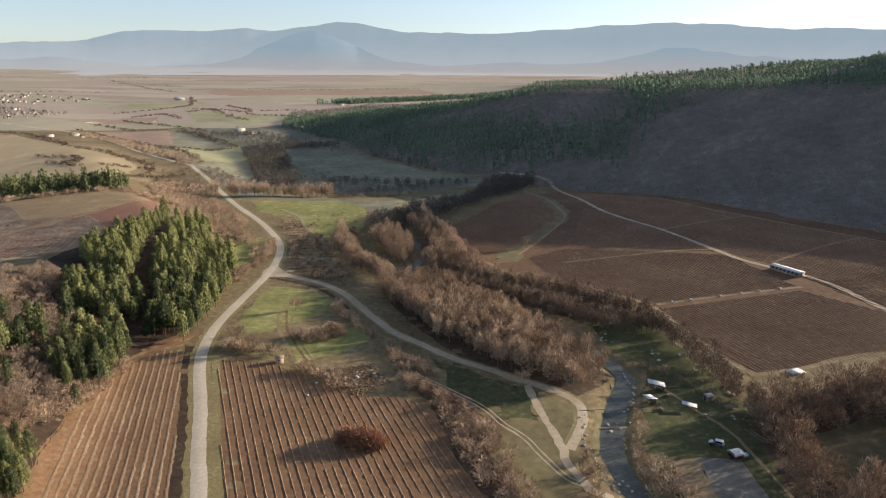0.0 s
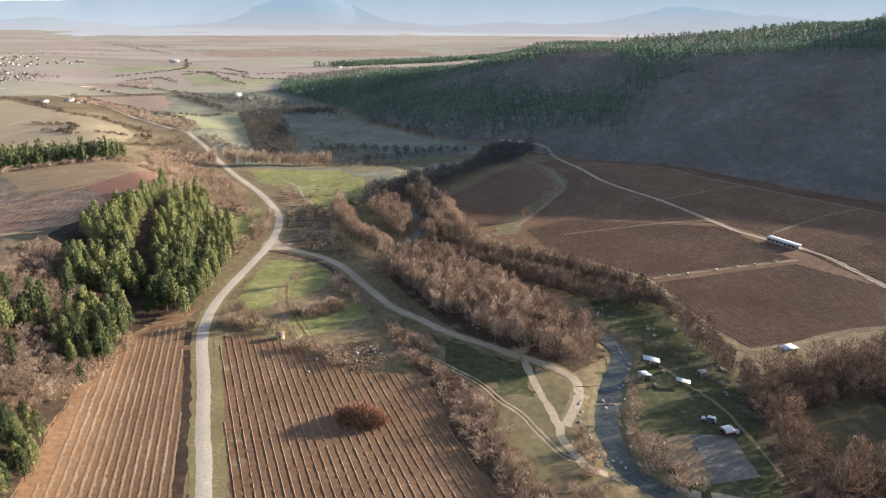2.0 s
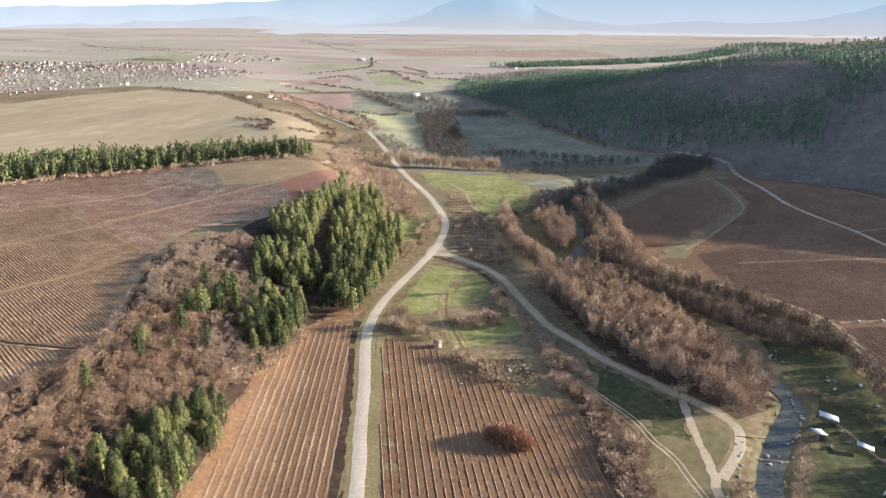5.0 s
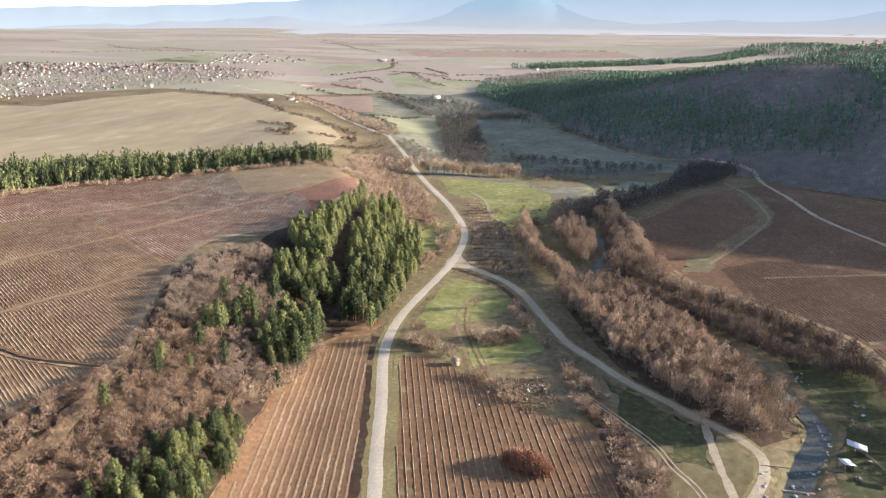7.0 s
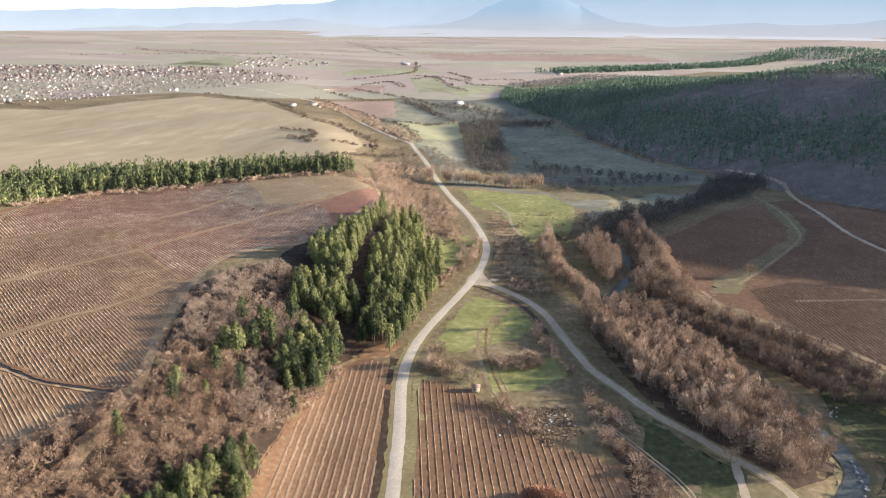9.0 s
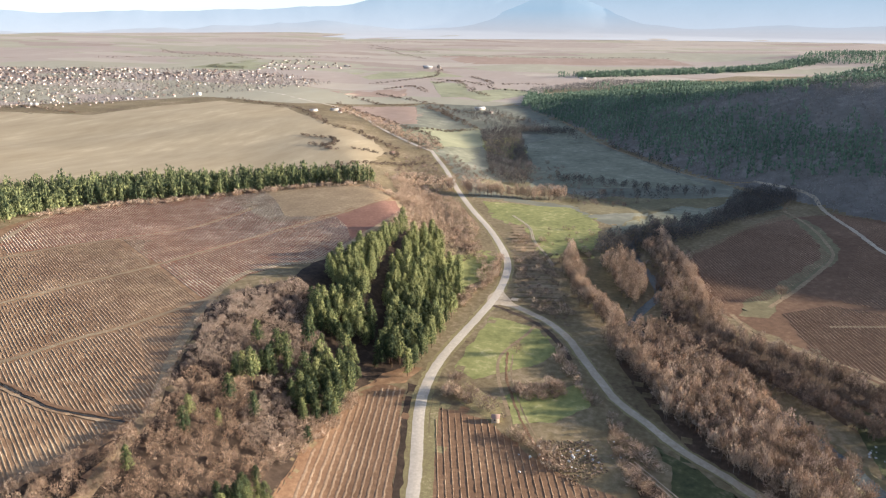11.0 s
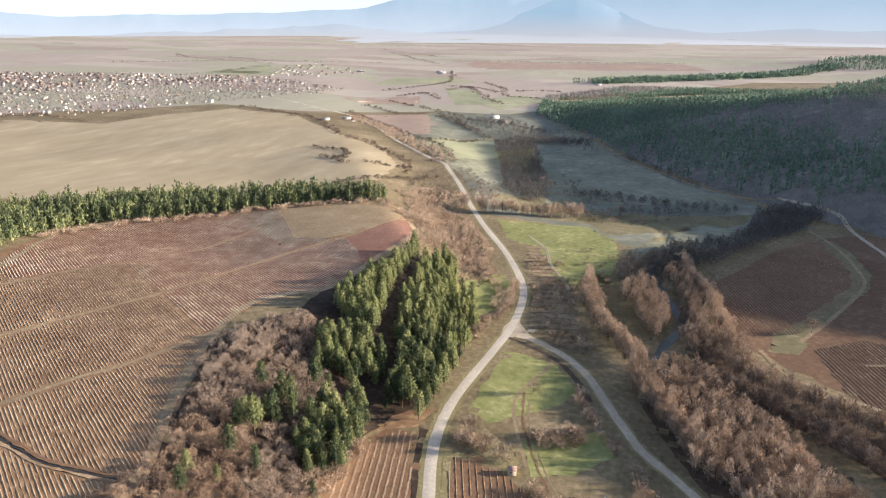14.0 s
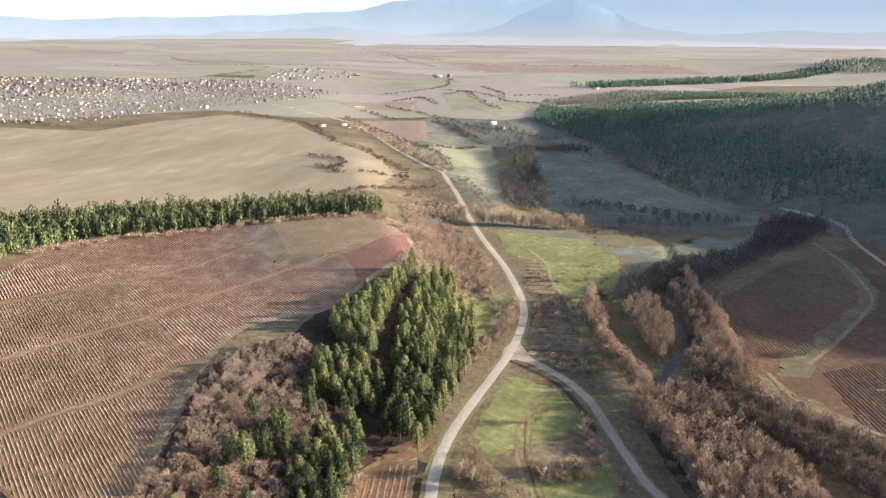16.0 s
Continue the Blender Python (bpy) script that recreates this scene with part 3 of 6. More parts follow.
draped("meadow", [(-236, 1010), (-190, 1100), (-150, 1008), (-100, 950), (-120, 940), (-178, 956), (-216, 980)], GREY_MEADOW, 0.16, "grey pasture below the wooded spur", "grass", wobble=6)
draped("meadow", [(-330, 830), (-268, 880), (-246, 840), (-232, 748), (-243, 716), (-280, 760)], GREY_MEADOW, 0.2, "shaded grass field beside the far road", "grass", wobble=4)
draped("meadow", [(-270, 900), (-225, 945), (-190, 850), (-190, 800), (-240, 840)], GREEN, 0.16, "far green field in the valley", "grass", wobble=4)
draped("meadow", [(112, 190), (147, 206), (142, 169), (111, 160)], OLIVE, 0.12, "dry clearing among the brown bushes", "grass")

# vineyards across the river
R1 = [(2, 478), (40, 548), (76, 618), (86, 540), (91, 500), (68, 450), (46, 412), (18, 398)]
R2 = [(52, 395), (77, 414), (170, 392), (182, 334), (105, 313), (60, 352)]
R3 = [(103, 306), (181, 327), (204, 296), (214, 240), (176, 252), (120, 237), (108, 259)]
R4 = [(112, 640), (124, 526), (155, 450), (175, 392), (190, 366), (213, 310), (290, 400), (222, 490), (164, 582)]
R5 = [(82, 420), (104, 500), (112, 530), (118, 520), (148, 450), (166, 399)]
R6 = [(192, 350), (220, 236), (330, 200), (380, 280), (292, 396), (212, 340)]
for poly in ([(6, 478), (40, 543), (88, 615), (118, 640), (136, 626), (190, 570), (246, 500), (306, 424), (330, 380), (214, 240), (176, 252), (120, 237), (106, 262), (103, 306), (60, 352), (34, 374), (10, 396), (2, 430)], R6):
    draped("field", poly, SHADED_SOIL, 0.1, "dark brown vineyard across the river", wobble=3)
draped("meadow", [(30, 384), (44, 386), (52, 412), (68, 445), (92, 490), (98, 520), (90, 600), (78, 604), (86, 522), (84, 497), (60, 450), (36, 410)], WEEDY, 0.2, "dull grass strip between the vineyards", "grass", wobble=3)

# ways
ribbon("road", ROAD, 8.0, DRY_GRASS, 0.2, label="dusty shoulder of the country road", category="road shoulder", uneven=1.2)
ribbon("road", ROAD, 4.5, ASPHALT, 0.3, label="narrow pale grey worn asphalt road", uneven=0.3, crown=0.08)
ribbon("road", ROAD_FAR, 5.0, ASPHALT, 0.35, 12, "far stretch of the pale grey road")
ribbon("road", SIDE_ROAD, 6.0, DRY_GRASS, 0.2, label="dusty shoulder of the side road", category="road shoulder", uneven=1.5)
ribbon("road", SIDE_ROAD, lambda t: 4.2 - 0.9 * t, DIRT, 0.32, label="pale gravel side road curving to the river", uneven=0.5)
ribbon("track", [(-205, 1106), (-150, 1010), (-62, 858), (2, 771), (38, 742), (60, 733)], 3.2, FAINT_TRACK, 0.8, 8, "grey dirt track along the foot of the hill", "track", uneven=1.0)
ribbon("track", FORK, 2.8, DIRT, 0.26, 2, "pale dirt track down to the river", "track", uneven=0.8)
for side in (-0.75, 0.75):
    ribbon("track", [(x + side, y + side * 0.6) for x, y in LANE], 0.55, DIRT, 0.3, 2, "pale wheel rut of a dirt lane", "track", uneven=0.35)
ribbon("track", HILL_TRACK, 3.4, DIRT, 0.8, 4, "straight pale dirt track through the vineyards", "track", uneven=0.8)
draped("junction", [(-98, 382), (-93, 372), (-84, 358), (-80, 354), (-92, 356), (-99, 352), (-101, 366)], DIRT, 0.31, "gravel mouth of the side road", "road", 0.3)
for pts, w in (([(104, 312), (145, 323), (184, 332)], 2.4), ([(116, 236), (132, 238), (176, 252), (216, 240)], 2.8),
               ([(46, 402), (67, 442), (90, 495), (92, 530), (84, 604), (78, 640), (90, 690)], 2.4), ([(166, 588), (203, 517), (224, 492), (290, 404), (330, 350)], 3.0),
               ([(150, 454), (190, 475), (223, 491)], 2.2), ([(188, 374), (248, 416), (275, 430)], 2.4), ([(72, 384), (137, 402), (166, 404)], 2.2)):
    ribbon("track", pts, w, FAINT_TRACK, 0.7, 5, "faint grassy track between vineyards", "track", uneven=0.8)
PLATEAU_PATHS = [[(-372, 246), (-352, 280), (-339, 304), (-322, 326), (-310, 357), (-303, 401), (-299, 430)],
                 [(-304, 214), (-294, 235), (-285, 256), (-274, 278), (-264, 302), (-254, 338), (-245, 382), (-225, 430), (-213, 498)],
                 [(-262, 150), (-252, 172), (-241, 194), (-234, 212), (-224, 229), (-216, 251), (-209, 272)]]
TRENCH = [(-260, 181), (-215, 172), (-199, 169), (-185, 169.5), (-169, 171)]
PLATEAU_RIM = [(-150, 130), (-160, 160), (-167, 181), (-176, 196), (-186, 214), (-197, 236), (-206, 258), (-213, 282), (-214, 302), (-204, 320), (-191, 332), (-187, 350), (-188, 385), (-189, 450), (-204, 482), (-214, 500)]
for pts, w in ([(path, 2.6) for path in PLATEAU_PATHS] + [(PLATEAU_RIM, 4.2), ([(-377, 285), (-390, 315), (-410, 350), (-424, 378), (-412, 414), (-382, 441), (-354, 470), (-325, 489), (-276, 511), (-244, 525), (-220, 512)], 3.6)]):
    ribbon("track", pts, w, FAINT_TRACK, 0.8, 5, "grassy track along the plateau field", "track", uneven=1.0)
ribbon("track", [(-60, 252), (-72, 280), (-76, 300), (-70, 325), (-68, 340)], 1.6, FAINT_TRACK, 0.18, 3, "wheel track across the meadow", "track", uneven=0.4)
ribbon("track", [(70, 240), (75, 232), (82, 222), (87, 209), (92, 198), (94, 187), (96, 160)], 1.2, FAINT_TRACK, 0.2, 3, "stony track through the camp meadow", "track", uneven=0.7)

ribbon("track", [(26, 385), (37, 362), (46, 355), (62, 346), (77, 338), (101, 309), (108, 270), (116, 240)], 2.6, FAINT_TRACK, 0.7, 4, "grassy path along the riverside trees", "track", uneven=1.2)

# river
WATER = material("river_water", (0.045, 0.05, 0.045), (0.12, 0.125, 0.105), 0.8, 0.12, rough=0.45, bump=0.2, spec=0.35)
ribbon("water", RIVER[:18], lambda t: 9.0 - 3.6 * min(1, t * 1.6), WATER, -1.05, 4, "dark shallow river with ripples", "water", level=land)


for side in (-5.0, 5.0):
    ribbon("riverbank", [(x + side, y + (0.6 if side > 0 else -0.6)) for x, y in RIVER[1:9]], 2.2, WEEDY, 0.3, 2, "narrow weedy bank of the river", "bank", uneven=1.3)
ribbon("ditch", [(-74, 304), (-69, 282), (-61, 263), (-54, 249), (-46, 236), (-36, 226)], 1.0, BROWN_SOIL, 0.4, 2, "dark overgrown ditch across the meadow", "ditch", uneven=0.8)
ribbon("track", [(-71, 302), (-66.5, 282), (-58.5, 263), (-51.5, 249), (-43, 236), (-33, 225)], 0.6, FAINT_TRACK, 0.3, 2, "rutted lane beside the ditch", "track", uneven=0.6)
# Flat strip; the embankment's darkness is put into its colour.
ribbon("ditch", [(-96, 354), (-84, 349), (-68, 339), (-55, 324), (-45, 306)], 2.6, LITTER, 0.3, 2, "flat dark strip for the shaded ditch below the side road", "ditch", uneven=1.0)

# rows
ploughed = row_lines(NEAR_LEFT, -74, 2.55)
for k, ends in enumerate(ploughed):
    v, t = row_mesh(ends, 1.7, 0.085, 0.02, 1.3, k, 0.04)
    ob = new("ridge", mesh_of("ridge", v, t, FURROW))
    ob.parent = near_left
for k, ends in enumerate(row_lines(NEAR_RIGHT, -69, 2.5)):
    v, t = row_mesh(ends, 0.5, 0.15, 0.02, 1.2, k + 400, 0.12)
    ob = new("vine_row", mesh_of("vine_row", v, t, VINES))
    ob.parent = near_right
UPPER_BLOCK = [(-213, 266), (-211, 282), (-212, 300), (-203, 318), (-189, 330), (-186, 350), (-188, 372), (-206, 400), (-224, 420), (-262, 416), (-290, 450), (-325, 486), (-354, 468), (-382, 438), (-412, 412), (-422, 376), (-398, 318), (-380, 290), (-358, 283), (-322, 327), (-258, 292)]
LOWER_BLOCK = [(-213, 264), (-204, 256), (-195, 236), (-184, 214), (-174, 196), (-166, 181), (-172, 158), (-180, 120), (-320, 120), (-400, 250), (-380, 288), (-358, 281), (-322, 325), (-258, 290)]
for name, block, gap, wide, tall, first, holes in (("vine_row", UPPER_BLOCK, 1.6, 0.78, 0.17, 900, 0.06), ("furrow", LOWER_BLOCK, 1.3, 0.7, 0.12, 1300, 0.2)):
    for k, ends in enumerate(row_lines(block, -30.6, gap)):
        v, t = row_mesh(ends, wide, tall, 0.04, 2.6, first + k, holes, PLATEAU_PATHS + [TRENCH])
        ob = new(name, mesh_of(name, v, t, STRAW_ROW if name == "vine_row" else FURROW_TAN))
        ob.parent = left_field
for poly, gap in ((R1, 2.0), (R2, 1.9), (R3, 1.9), (R4, 2.2), (R5, 2.2), (R6, 2.4)):
    rows_stuff("vine_rows", poly, -71, gap, 0.7, 0.12, DARK_VINES, 4.0, "dark vine rows across the river", 0.03)


# ---- trees ----
def stick(a, b, ra, rb, n=4):
    """A tapered stick as verts and triangles."""
    a, b = np.array(a, float), np.array(b, float)
    w = (b - a) / np.linalg.norm(b - a)
    u = np.cross(w, (0.3, 0.9, 0.2))
    u /= np.linalg.norm(u)
    v = np.cross(w, u)
    ring = [math.cos(2 * math.pi * k / n) * u + math.sin(2 * math.pi * k / n) * v for k in range(n)]
    verts = [a + r * ra for r in ring] + [b + r * rb for r in ring]
    tris = []
    for k in range(n):
        j = (k + 1) % n
        tris += [(k, j, n + j), (k, n + j, n + k)]
    return np.array(verts), np.array(tris)


def joined(pieces):
    vs, ts, n = [], [], 0
    for v, t in pieces:
        vs.append(v)
        ts.append(np.asarray(t) + n)
        n += len(v)
    return np.concatenate(vs), np.concatenate(ts)


def bare_tree(seed, tall=9.0, wide=2.6, limbs=9, twigs=330, low=0.25, thick=0.065, fat=0.14):
    """Trunk with limbs, and a crown of thin twigs that fan out and up."""
    r = random.Random(seed)
    lean = (r.uniform(-0.4, 0.4), r.uniform(-0.4, 0.4))
    top = (lean[0], lean[1], tall * 0.72)
    wood = [stick((0, 0, -0.4), (lean[0] * 0.4, lean[1] * 0.4, tall * 0.4), fat, fat * 0.65, 5), stick((lean[0] * 0.4, lean[1] * 0.4, tall * 0.4), top, fat * 0.65, 0.03, 4)]
    ends = [(np.array(top), np.array((0, 0, 1.0)))]
    for k in range(limbs):
        h = tall * r.uniform(low, 0.68)
        a = k * 2.4 + r.uniform(-0.4, 0.4)
        f = h / tall
        reach = wide * (0.55 + 0.45 * r.random()) * (1.15 - 0.6 * abs(f - 0.45))
        root = np.array((lean[0] * f, lean[1] * f, h))
        way = np.array((math.cos(a) * reach, math.sin(a) * reach, tall * r.uniform(0.16, 0.32)))
        wood.append(stick(root, root + way * 0.8, fat * 0.35, 0.02, 3))
        for s in (0.35, 0.6, 0.85):
            ends.append((root + way * s, way / np.linalg.norm(way)))
    twig = []
    for k in range(twigs):
        p, w = ends[k % len(ends)]
        p = p + np.array([r.gauss(0, 0.42) * wide * 0.55, r.gauss(0, 0.42) * wide * 0.55, r.gauss(0, 0.07) * tall])
        d = w * 0.7 + np.array([r.gauss(0, 0.45), r.gauss(0, 0.45), r.uniform(0.5, 1.6)])
        d = d / np.linalg.norm(d) * r.uniform(0.14, 0.30) * tall
        side = np.cross(d, (r.gauss(0, 1), r.gauss(0, 1), r.gauss(0, 1)))
        side = side / (np.linalg.norm(side) + 1e-6) * thick * r.uniform(0.6, 1.4)
        p[2] = max(p[2], 0.2)
        twig.append((np.array([p - side, p + side, p + d]), np.array([(0, 1, 2)])))
    return joined(wood), joined(twig)


def shrub(seed, tall=2.4, wide=1.6, twigs=120, thick=0.06):
    """Many stems from one foot, and the twigs on them."""
    r = random.Random(seed)
    wood, twig = [], []
    for k in range(5):
        a = k * 1.26 + r.uniform(-0.3, 0.3)
        wood.append(stick((0, 0, -0.2), (math.cos(a) * wide * 0.5, math.sin(a) * wide * 0.5, tall * r.uniform(0.5, 0.8)), 0.05, 0.015, 3))
    for k in range(twigs):
        a, q = r.uniform(0, 6.283), math.sqrt(r.random())
        h = r.random() ** 0.8
        p = np.array((math.cos(a) * q * wide * (0.5 + 0.5 * math.sin(h * 3.1)), math.sin(a) * q * wide * (0.5 + 0.5 * math.sin(h * 3.1)), h * tall * 0.8))
        d = np.array((math.cos(a) * 0.7 + r.gauss(0, 0.4), math.sin(a) * 0.7 + r.gauss(0, 0.4), r.uniform(0.3, 1.1)))
        d = d / np.linalg.norm(d) * r.uniform(0.25, 0.5) * tall
        side = np.cross(d, (r.gauss(0, 1), r.gauss(0, 1), r.gauss(0, 1)))
        side = side / (np.linalg.norm(side) + 1e-6) * thick * r.uniform(0.6, 1.4)
        twig.append((np.array([p - side, p + side, p + d]), np.array([(0, 1, 2)])))
    return joined(wood), joined(twig)


def round_tree(seed, tall=7.0, wide=2.0, clumps=16, each=15, foot=0.12, thick=0.06, fat=0.09, length=0.9):
    """Trunk and limbs that carry rounded brushes of short twigs; their ends make a soft domed crown."""
    r = random.Random(seed)
    mid = tall * (0.5 + foot / 2)
    half = tall * (0.5 - foot / 2)
    wood = [stick((0, 0, -0.4), (r.uniform(-0.2, 0.2), r.uniform(-0.2, 0.2), tall * 0.8), fat, 0.025, 4)]
    twig = []
    for k in range(clumps):
        up = 1 - 2 * (k + 0.5) / clumps * 0.86
        a = k * 2.4 + r.uniform(-0.3, 0.3)
        q = math.sqrt(max(0, 1 - up * up)) * r.uniform(0.55, 0.95)
        c = np.array((math.cos(a) * q * wide, math.sin(a) * q * wide, mid + up * half * r.uniform(0.72, 0.92)))
        if k % 2:
            wood.append(stick((0, 0, max(0.3, c[2] * 0.55)), c, fat * 0.4, 0.015, 3))
        away_from = c - np.array((0, 0, mid - half * 0.4))
        away_from /= np.linalg.norm(away_from) + 1e-6
        for _ in range(each):
            p = c + np.array([r.gauss(0, 0.17) * wide for _ in range(3)])
            d = away_from * 0.9 + np.array((r.gauss(0, 0.55), r.gauss(0, 0.55), r.uniform(-0.1, 0.9)))
            d = d / np.linalg.norm(d) * length * r.uniform(0.6, 1.3)
            side = np.cross(d, (r.gauss(0, 1), r.gauss(0, 1), r.gauss(0, 1)))
            side = side / (np.linalg.norm(side) + 1e-6) * thick * r.uniform(0.6, 1.4)
            p[2] = max(p[2], 0.2)
            twig.append((np.array([p - side, p + side, p + d]), np.array([(0, 1, 2)])))
    return joined(wood), joined(twig)


def pine_tree(seed, tall=13.0, wide=2.5, clumps=26, each=14, clear=0.2, size=0.55, core=5):
    """Straight trunk, a rounded crown of bough clumps, each a tight brush of upturned needle tufts round a shaded core."""
    r = random.Random(seed)
    wood = [stick((0, 0, -0.5), (0, 0, tall * 0.5), 0.17, 0.09, 5), stick((0, 0, tall * 0.5), (0, 0, tall * 0.93), 0.09, 0.02, 3)]
    tuft, inner = [], []
    for k in range(clumps):
        f = (k + r.random()) / clumps
        z = tall * (clear + (0.95 - clear) * f)
        reach = wide * (1 - f ** 2.0) ** 0.75 * min(1, 0.7 + f) * r.uniform(0.75, 1.1)
        a = k * 2.4 + r.uniform(-0.4, 0.4)
        out = np.array((math.cos(a), math.sin(a), 0))
        c = out * reach * 0.62 + np.array((0, 0, z))
        inner.append(c)
        grow = wide * 0.5 * (1.1 - 0.55 * f)
        for _ in range(each):
            d = np.array((r.gauss(0, 1), r.gauss(0, 1), r.gauss(0.25, 0.75)))
            d = d / (np.linalg.norm(d) + 1e-6) + out * 0.5
            p = c + d * grow * r.uniform(0.45, 0.95)
            n = size * r.uniform(0.65, 1.25)
            way = d * 0.55 + np.array((0, 0, 0.75))
            way /= np.linalg.norm(way)
            side = np.cross(way, (r.gauss(0, 1), r.gauss(0, 1), r.gauss(0, 0.5)))
            side /= np.linalg.norm(side) + 1e-6
            third = np.cross(way, side)
            tuft.append((np.array([p - side * n * 0.36, p + side * n * 0.36, p + third * n * 0.4, p + way * n * 1.15]), np.array([(0, 1, 3), (1, 2, 3), (2, 0, 3)])))
    for k in range(core):
        f = (k + 0.3) / core
        reach = wide * (1 - f ** 2.0) ** 0.75 * min(1, 0.7 + f) * 0.42
        z, deep = tall * (clear + (0.95 - clear) * f), tall * (0.95 - clear) / core
        v = [(0, 0, z + deep)] + [(math.cos(q * 1.0472) * reach * r.uniform(0.8, 1.15), math.sin(q * 1.0472) * reach * r.uniform(0.8, 1.15), z - deep * r.uniform(0.1, 0.4)) for q in range(6)]
        tuft.append((np.array(v), np.array([(0, 1 + q, 1 + (q + 1) % 6) for q in range(6)])))
    return joined(wood), joined(tuft)


def scatter(poly, gap, seed, jitter=0.45, clear=3.5, keep=1.0):
    """Uneven points inside an outline, clear of the ways."""
    rng = np.random.RandomState(seed)
    xs, ys = [p[0] for p in poly], [p[1] for p in poly]
    x, y = np.meshgrid(np.arange(min(xs), max(xs), gap), np.arange(min(ys), max(ys), gap))
    x, y = x.ravel() + rng.uniform(-jitter, jitter, x.size) * gap, y.ravel() + rng.uniform(-jitter, jitter, y.size) * gap
    ok = inside(poly, x, y) & (rng.random_sample(x.size) < keep)
    x, y = x[ok], y[ok]
    for line in ALL_WAYS:
        if clear and len(x):
            far = away(line, x, y) > clear + (2.5 if line is RIVER_OPEN else 0)
            x, y = x[far], y[far]
    return list(zip(x, y))


def along(points, wide, gap, seed, clear=3.0):
    """Uneven points in a belt along a line."""
    rng = random.Random(seed)
    out = []
    for x, y in smooth_line(points, gap):
        for _ in range(max(1, int(wide / gap))):
            a, q = rng.uniform(0, 6.283), math.sqrt(rng.random()) * wide / 2
            out.append((x + math.cos(a) * q + rng.uniform(-gap, gap) / 2, y + math.sin(a) * q + rng.uniform(-gap, gap) / 2))
    keep = []
    for x, y in out:
        if all(away(line, x, y) > clear + (2.5 if line is RIVER_OPEN else 0) for line in ALL_WAYS):
            keep.append((x, y))
    return keep


def part(name, me, parent, label=""):
    ob = new(name, me)
    ob.parent = parent
    return tagged(ob, label)


def plant_things(name, kinds, places, wood_mat, crown_mat, label, category, group, sizes=(0.8, 1.2), seed=1):
    """Separate plants with trunk and crown; alike ones share their meshes."""
    rng = random.Random(seed)
    stock = []
    for wood, crown in kinds:
        stock.append((mesh_of("trunk", *wood, wood_mat), mesh_of("crown", *crown, crown_mat)))
    for k, (x, y) in enumerate(places):
        trunk, crown = stock[k % len(stock)]
        root = new(name)
        root.empty_display_size = 0.5
        s = rng.uniform(*sizes)
        root.matrix_basis = Matrix.LocRotScale((x, y, float(grid_height(x, y))), Euler((0, 0, rng.uniform(0, 6.283))), (s, s, s * rng.uniform(0.9, 1.12)))
        tagged(root, label, category, group)
        part("trunk" if category != "bush" else "stem", trunk, root)
        part("crown", crown, root)


def plant_stuff(name, kinds, places, wood_mat, crown_mat, label, category, sizes=(0.8, 1.2), seed=2, wood=True, sink=0.0):
    """A wood of many plants as one mesh."""
    if not places:
        return
    rng = np.random.RandomState(seed)
    xy = np.array(places)
    z = grid_height(xy[:, 0], xy[:, 1]) - sink
    vs, ts, mats, n = [], [], [], 0
    pick = rng.randint(0, len(kinds), len(xy))
    for k, (timber, crown) in enumerate(kinds):
        idx = np.where(pick == k)[0]
        for which, (v, t) in enumerate((timber, crown) if wood else (crown,)):
            slot = which if wood else 1
            a = rng.uniform(0, 6.283, len(idx)) if which == 0 else a
            s = rng.uniform(*sizes, len(idx)) if which == 0 else s
            c, q = np.cos(a)[:, None], np.sin(a)[:, None]
            x = (v[None, :, 0] * c - v[None, :, 1] * q) * s[:, None] + xy[idx, 0][:, None]
            y = (v[None, :, 0] * q + v[None, :, 1] * c) * s[:, None] + xy[idx, 1][:, None]
            zz = v[None, :, 2] * s[:, None] + z[idx][:, None]
            vs.append(np.stack([x, y, zz], 2).reshape(-1, 3))
            ts.append((t[None] + (np.arange(len(idx)) * len(v))[:, None, None]).reshape(-1, 3) + n)
            mats.append(np.full(len(idx) * len(t), slot))
            n += len(idx) * len(v)
    me = mesh_of(name, np.concatenate(vs), np.concatenate(ts))
    me.materials.append(wood_mat)
    me.materials.append(crown_mat)
    me.polygons.foreach_set("material_index", np.concatenate(mats).astype(np.int32))
    return tagged(new(name, me), label, category, kind="stuff")


def nearest(places, centre, count):
    order = sorted(places, key=lambda p: math.hypot(p[0] - centre[0], p[1] - centre[1]))
    return order[:count], order[count:]


PINES = [pine_tree(k, 11.5 + 1.1 * k, 2.2 + 0.15 * k, 26, 16, 0.08 + 0.06 * k, 0.6) for k in range(5)]
BELT_PINES = [pine_tree(40 + k, 10.0 + 1.8 * k, 3.0, 12, 6, 0.14, 1.15, 3) for k in range(4)]
TREES = [bare_tree(10 + k, 9.0 + 0.8 * k, 2.3 + 0.25 * k) for k in range(4)]
SLIM = [round_tree(30 + k, 9.5 + 0.9 * k, 1.75 + 0.15 * k, 22, 11, 0.12, 0.095, 0.12, 1.15) for k in range(4)]
LOW_WOOD = [round_tree(50 + k, 4.2 + 0.8 * k, 1.7 + 0.25 * k, 17, 21, 0.12, 0.065, 0.09, 0.95) for k in range(5)]
SHRUBS = [shrub(70 + k, 2.0 + 0.4 * k, 1.5 + 0.2 * k) for k in range(4)]
FAR_PINES = [pine_tree(90 + k, 6.5 + 0.7 * k, 3.6, 4, 2, 0.04, 2.2, 2) for k in range(4)]
FAR_TREES = [round_tree(95 + k, 7.0 + k, 2.8, 8, 4, 0.08, 0.36, 0.16, 1.7) for k in range(3)]

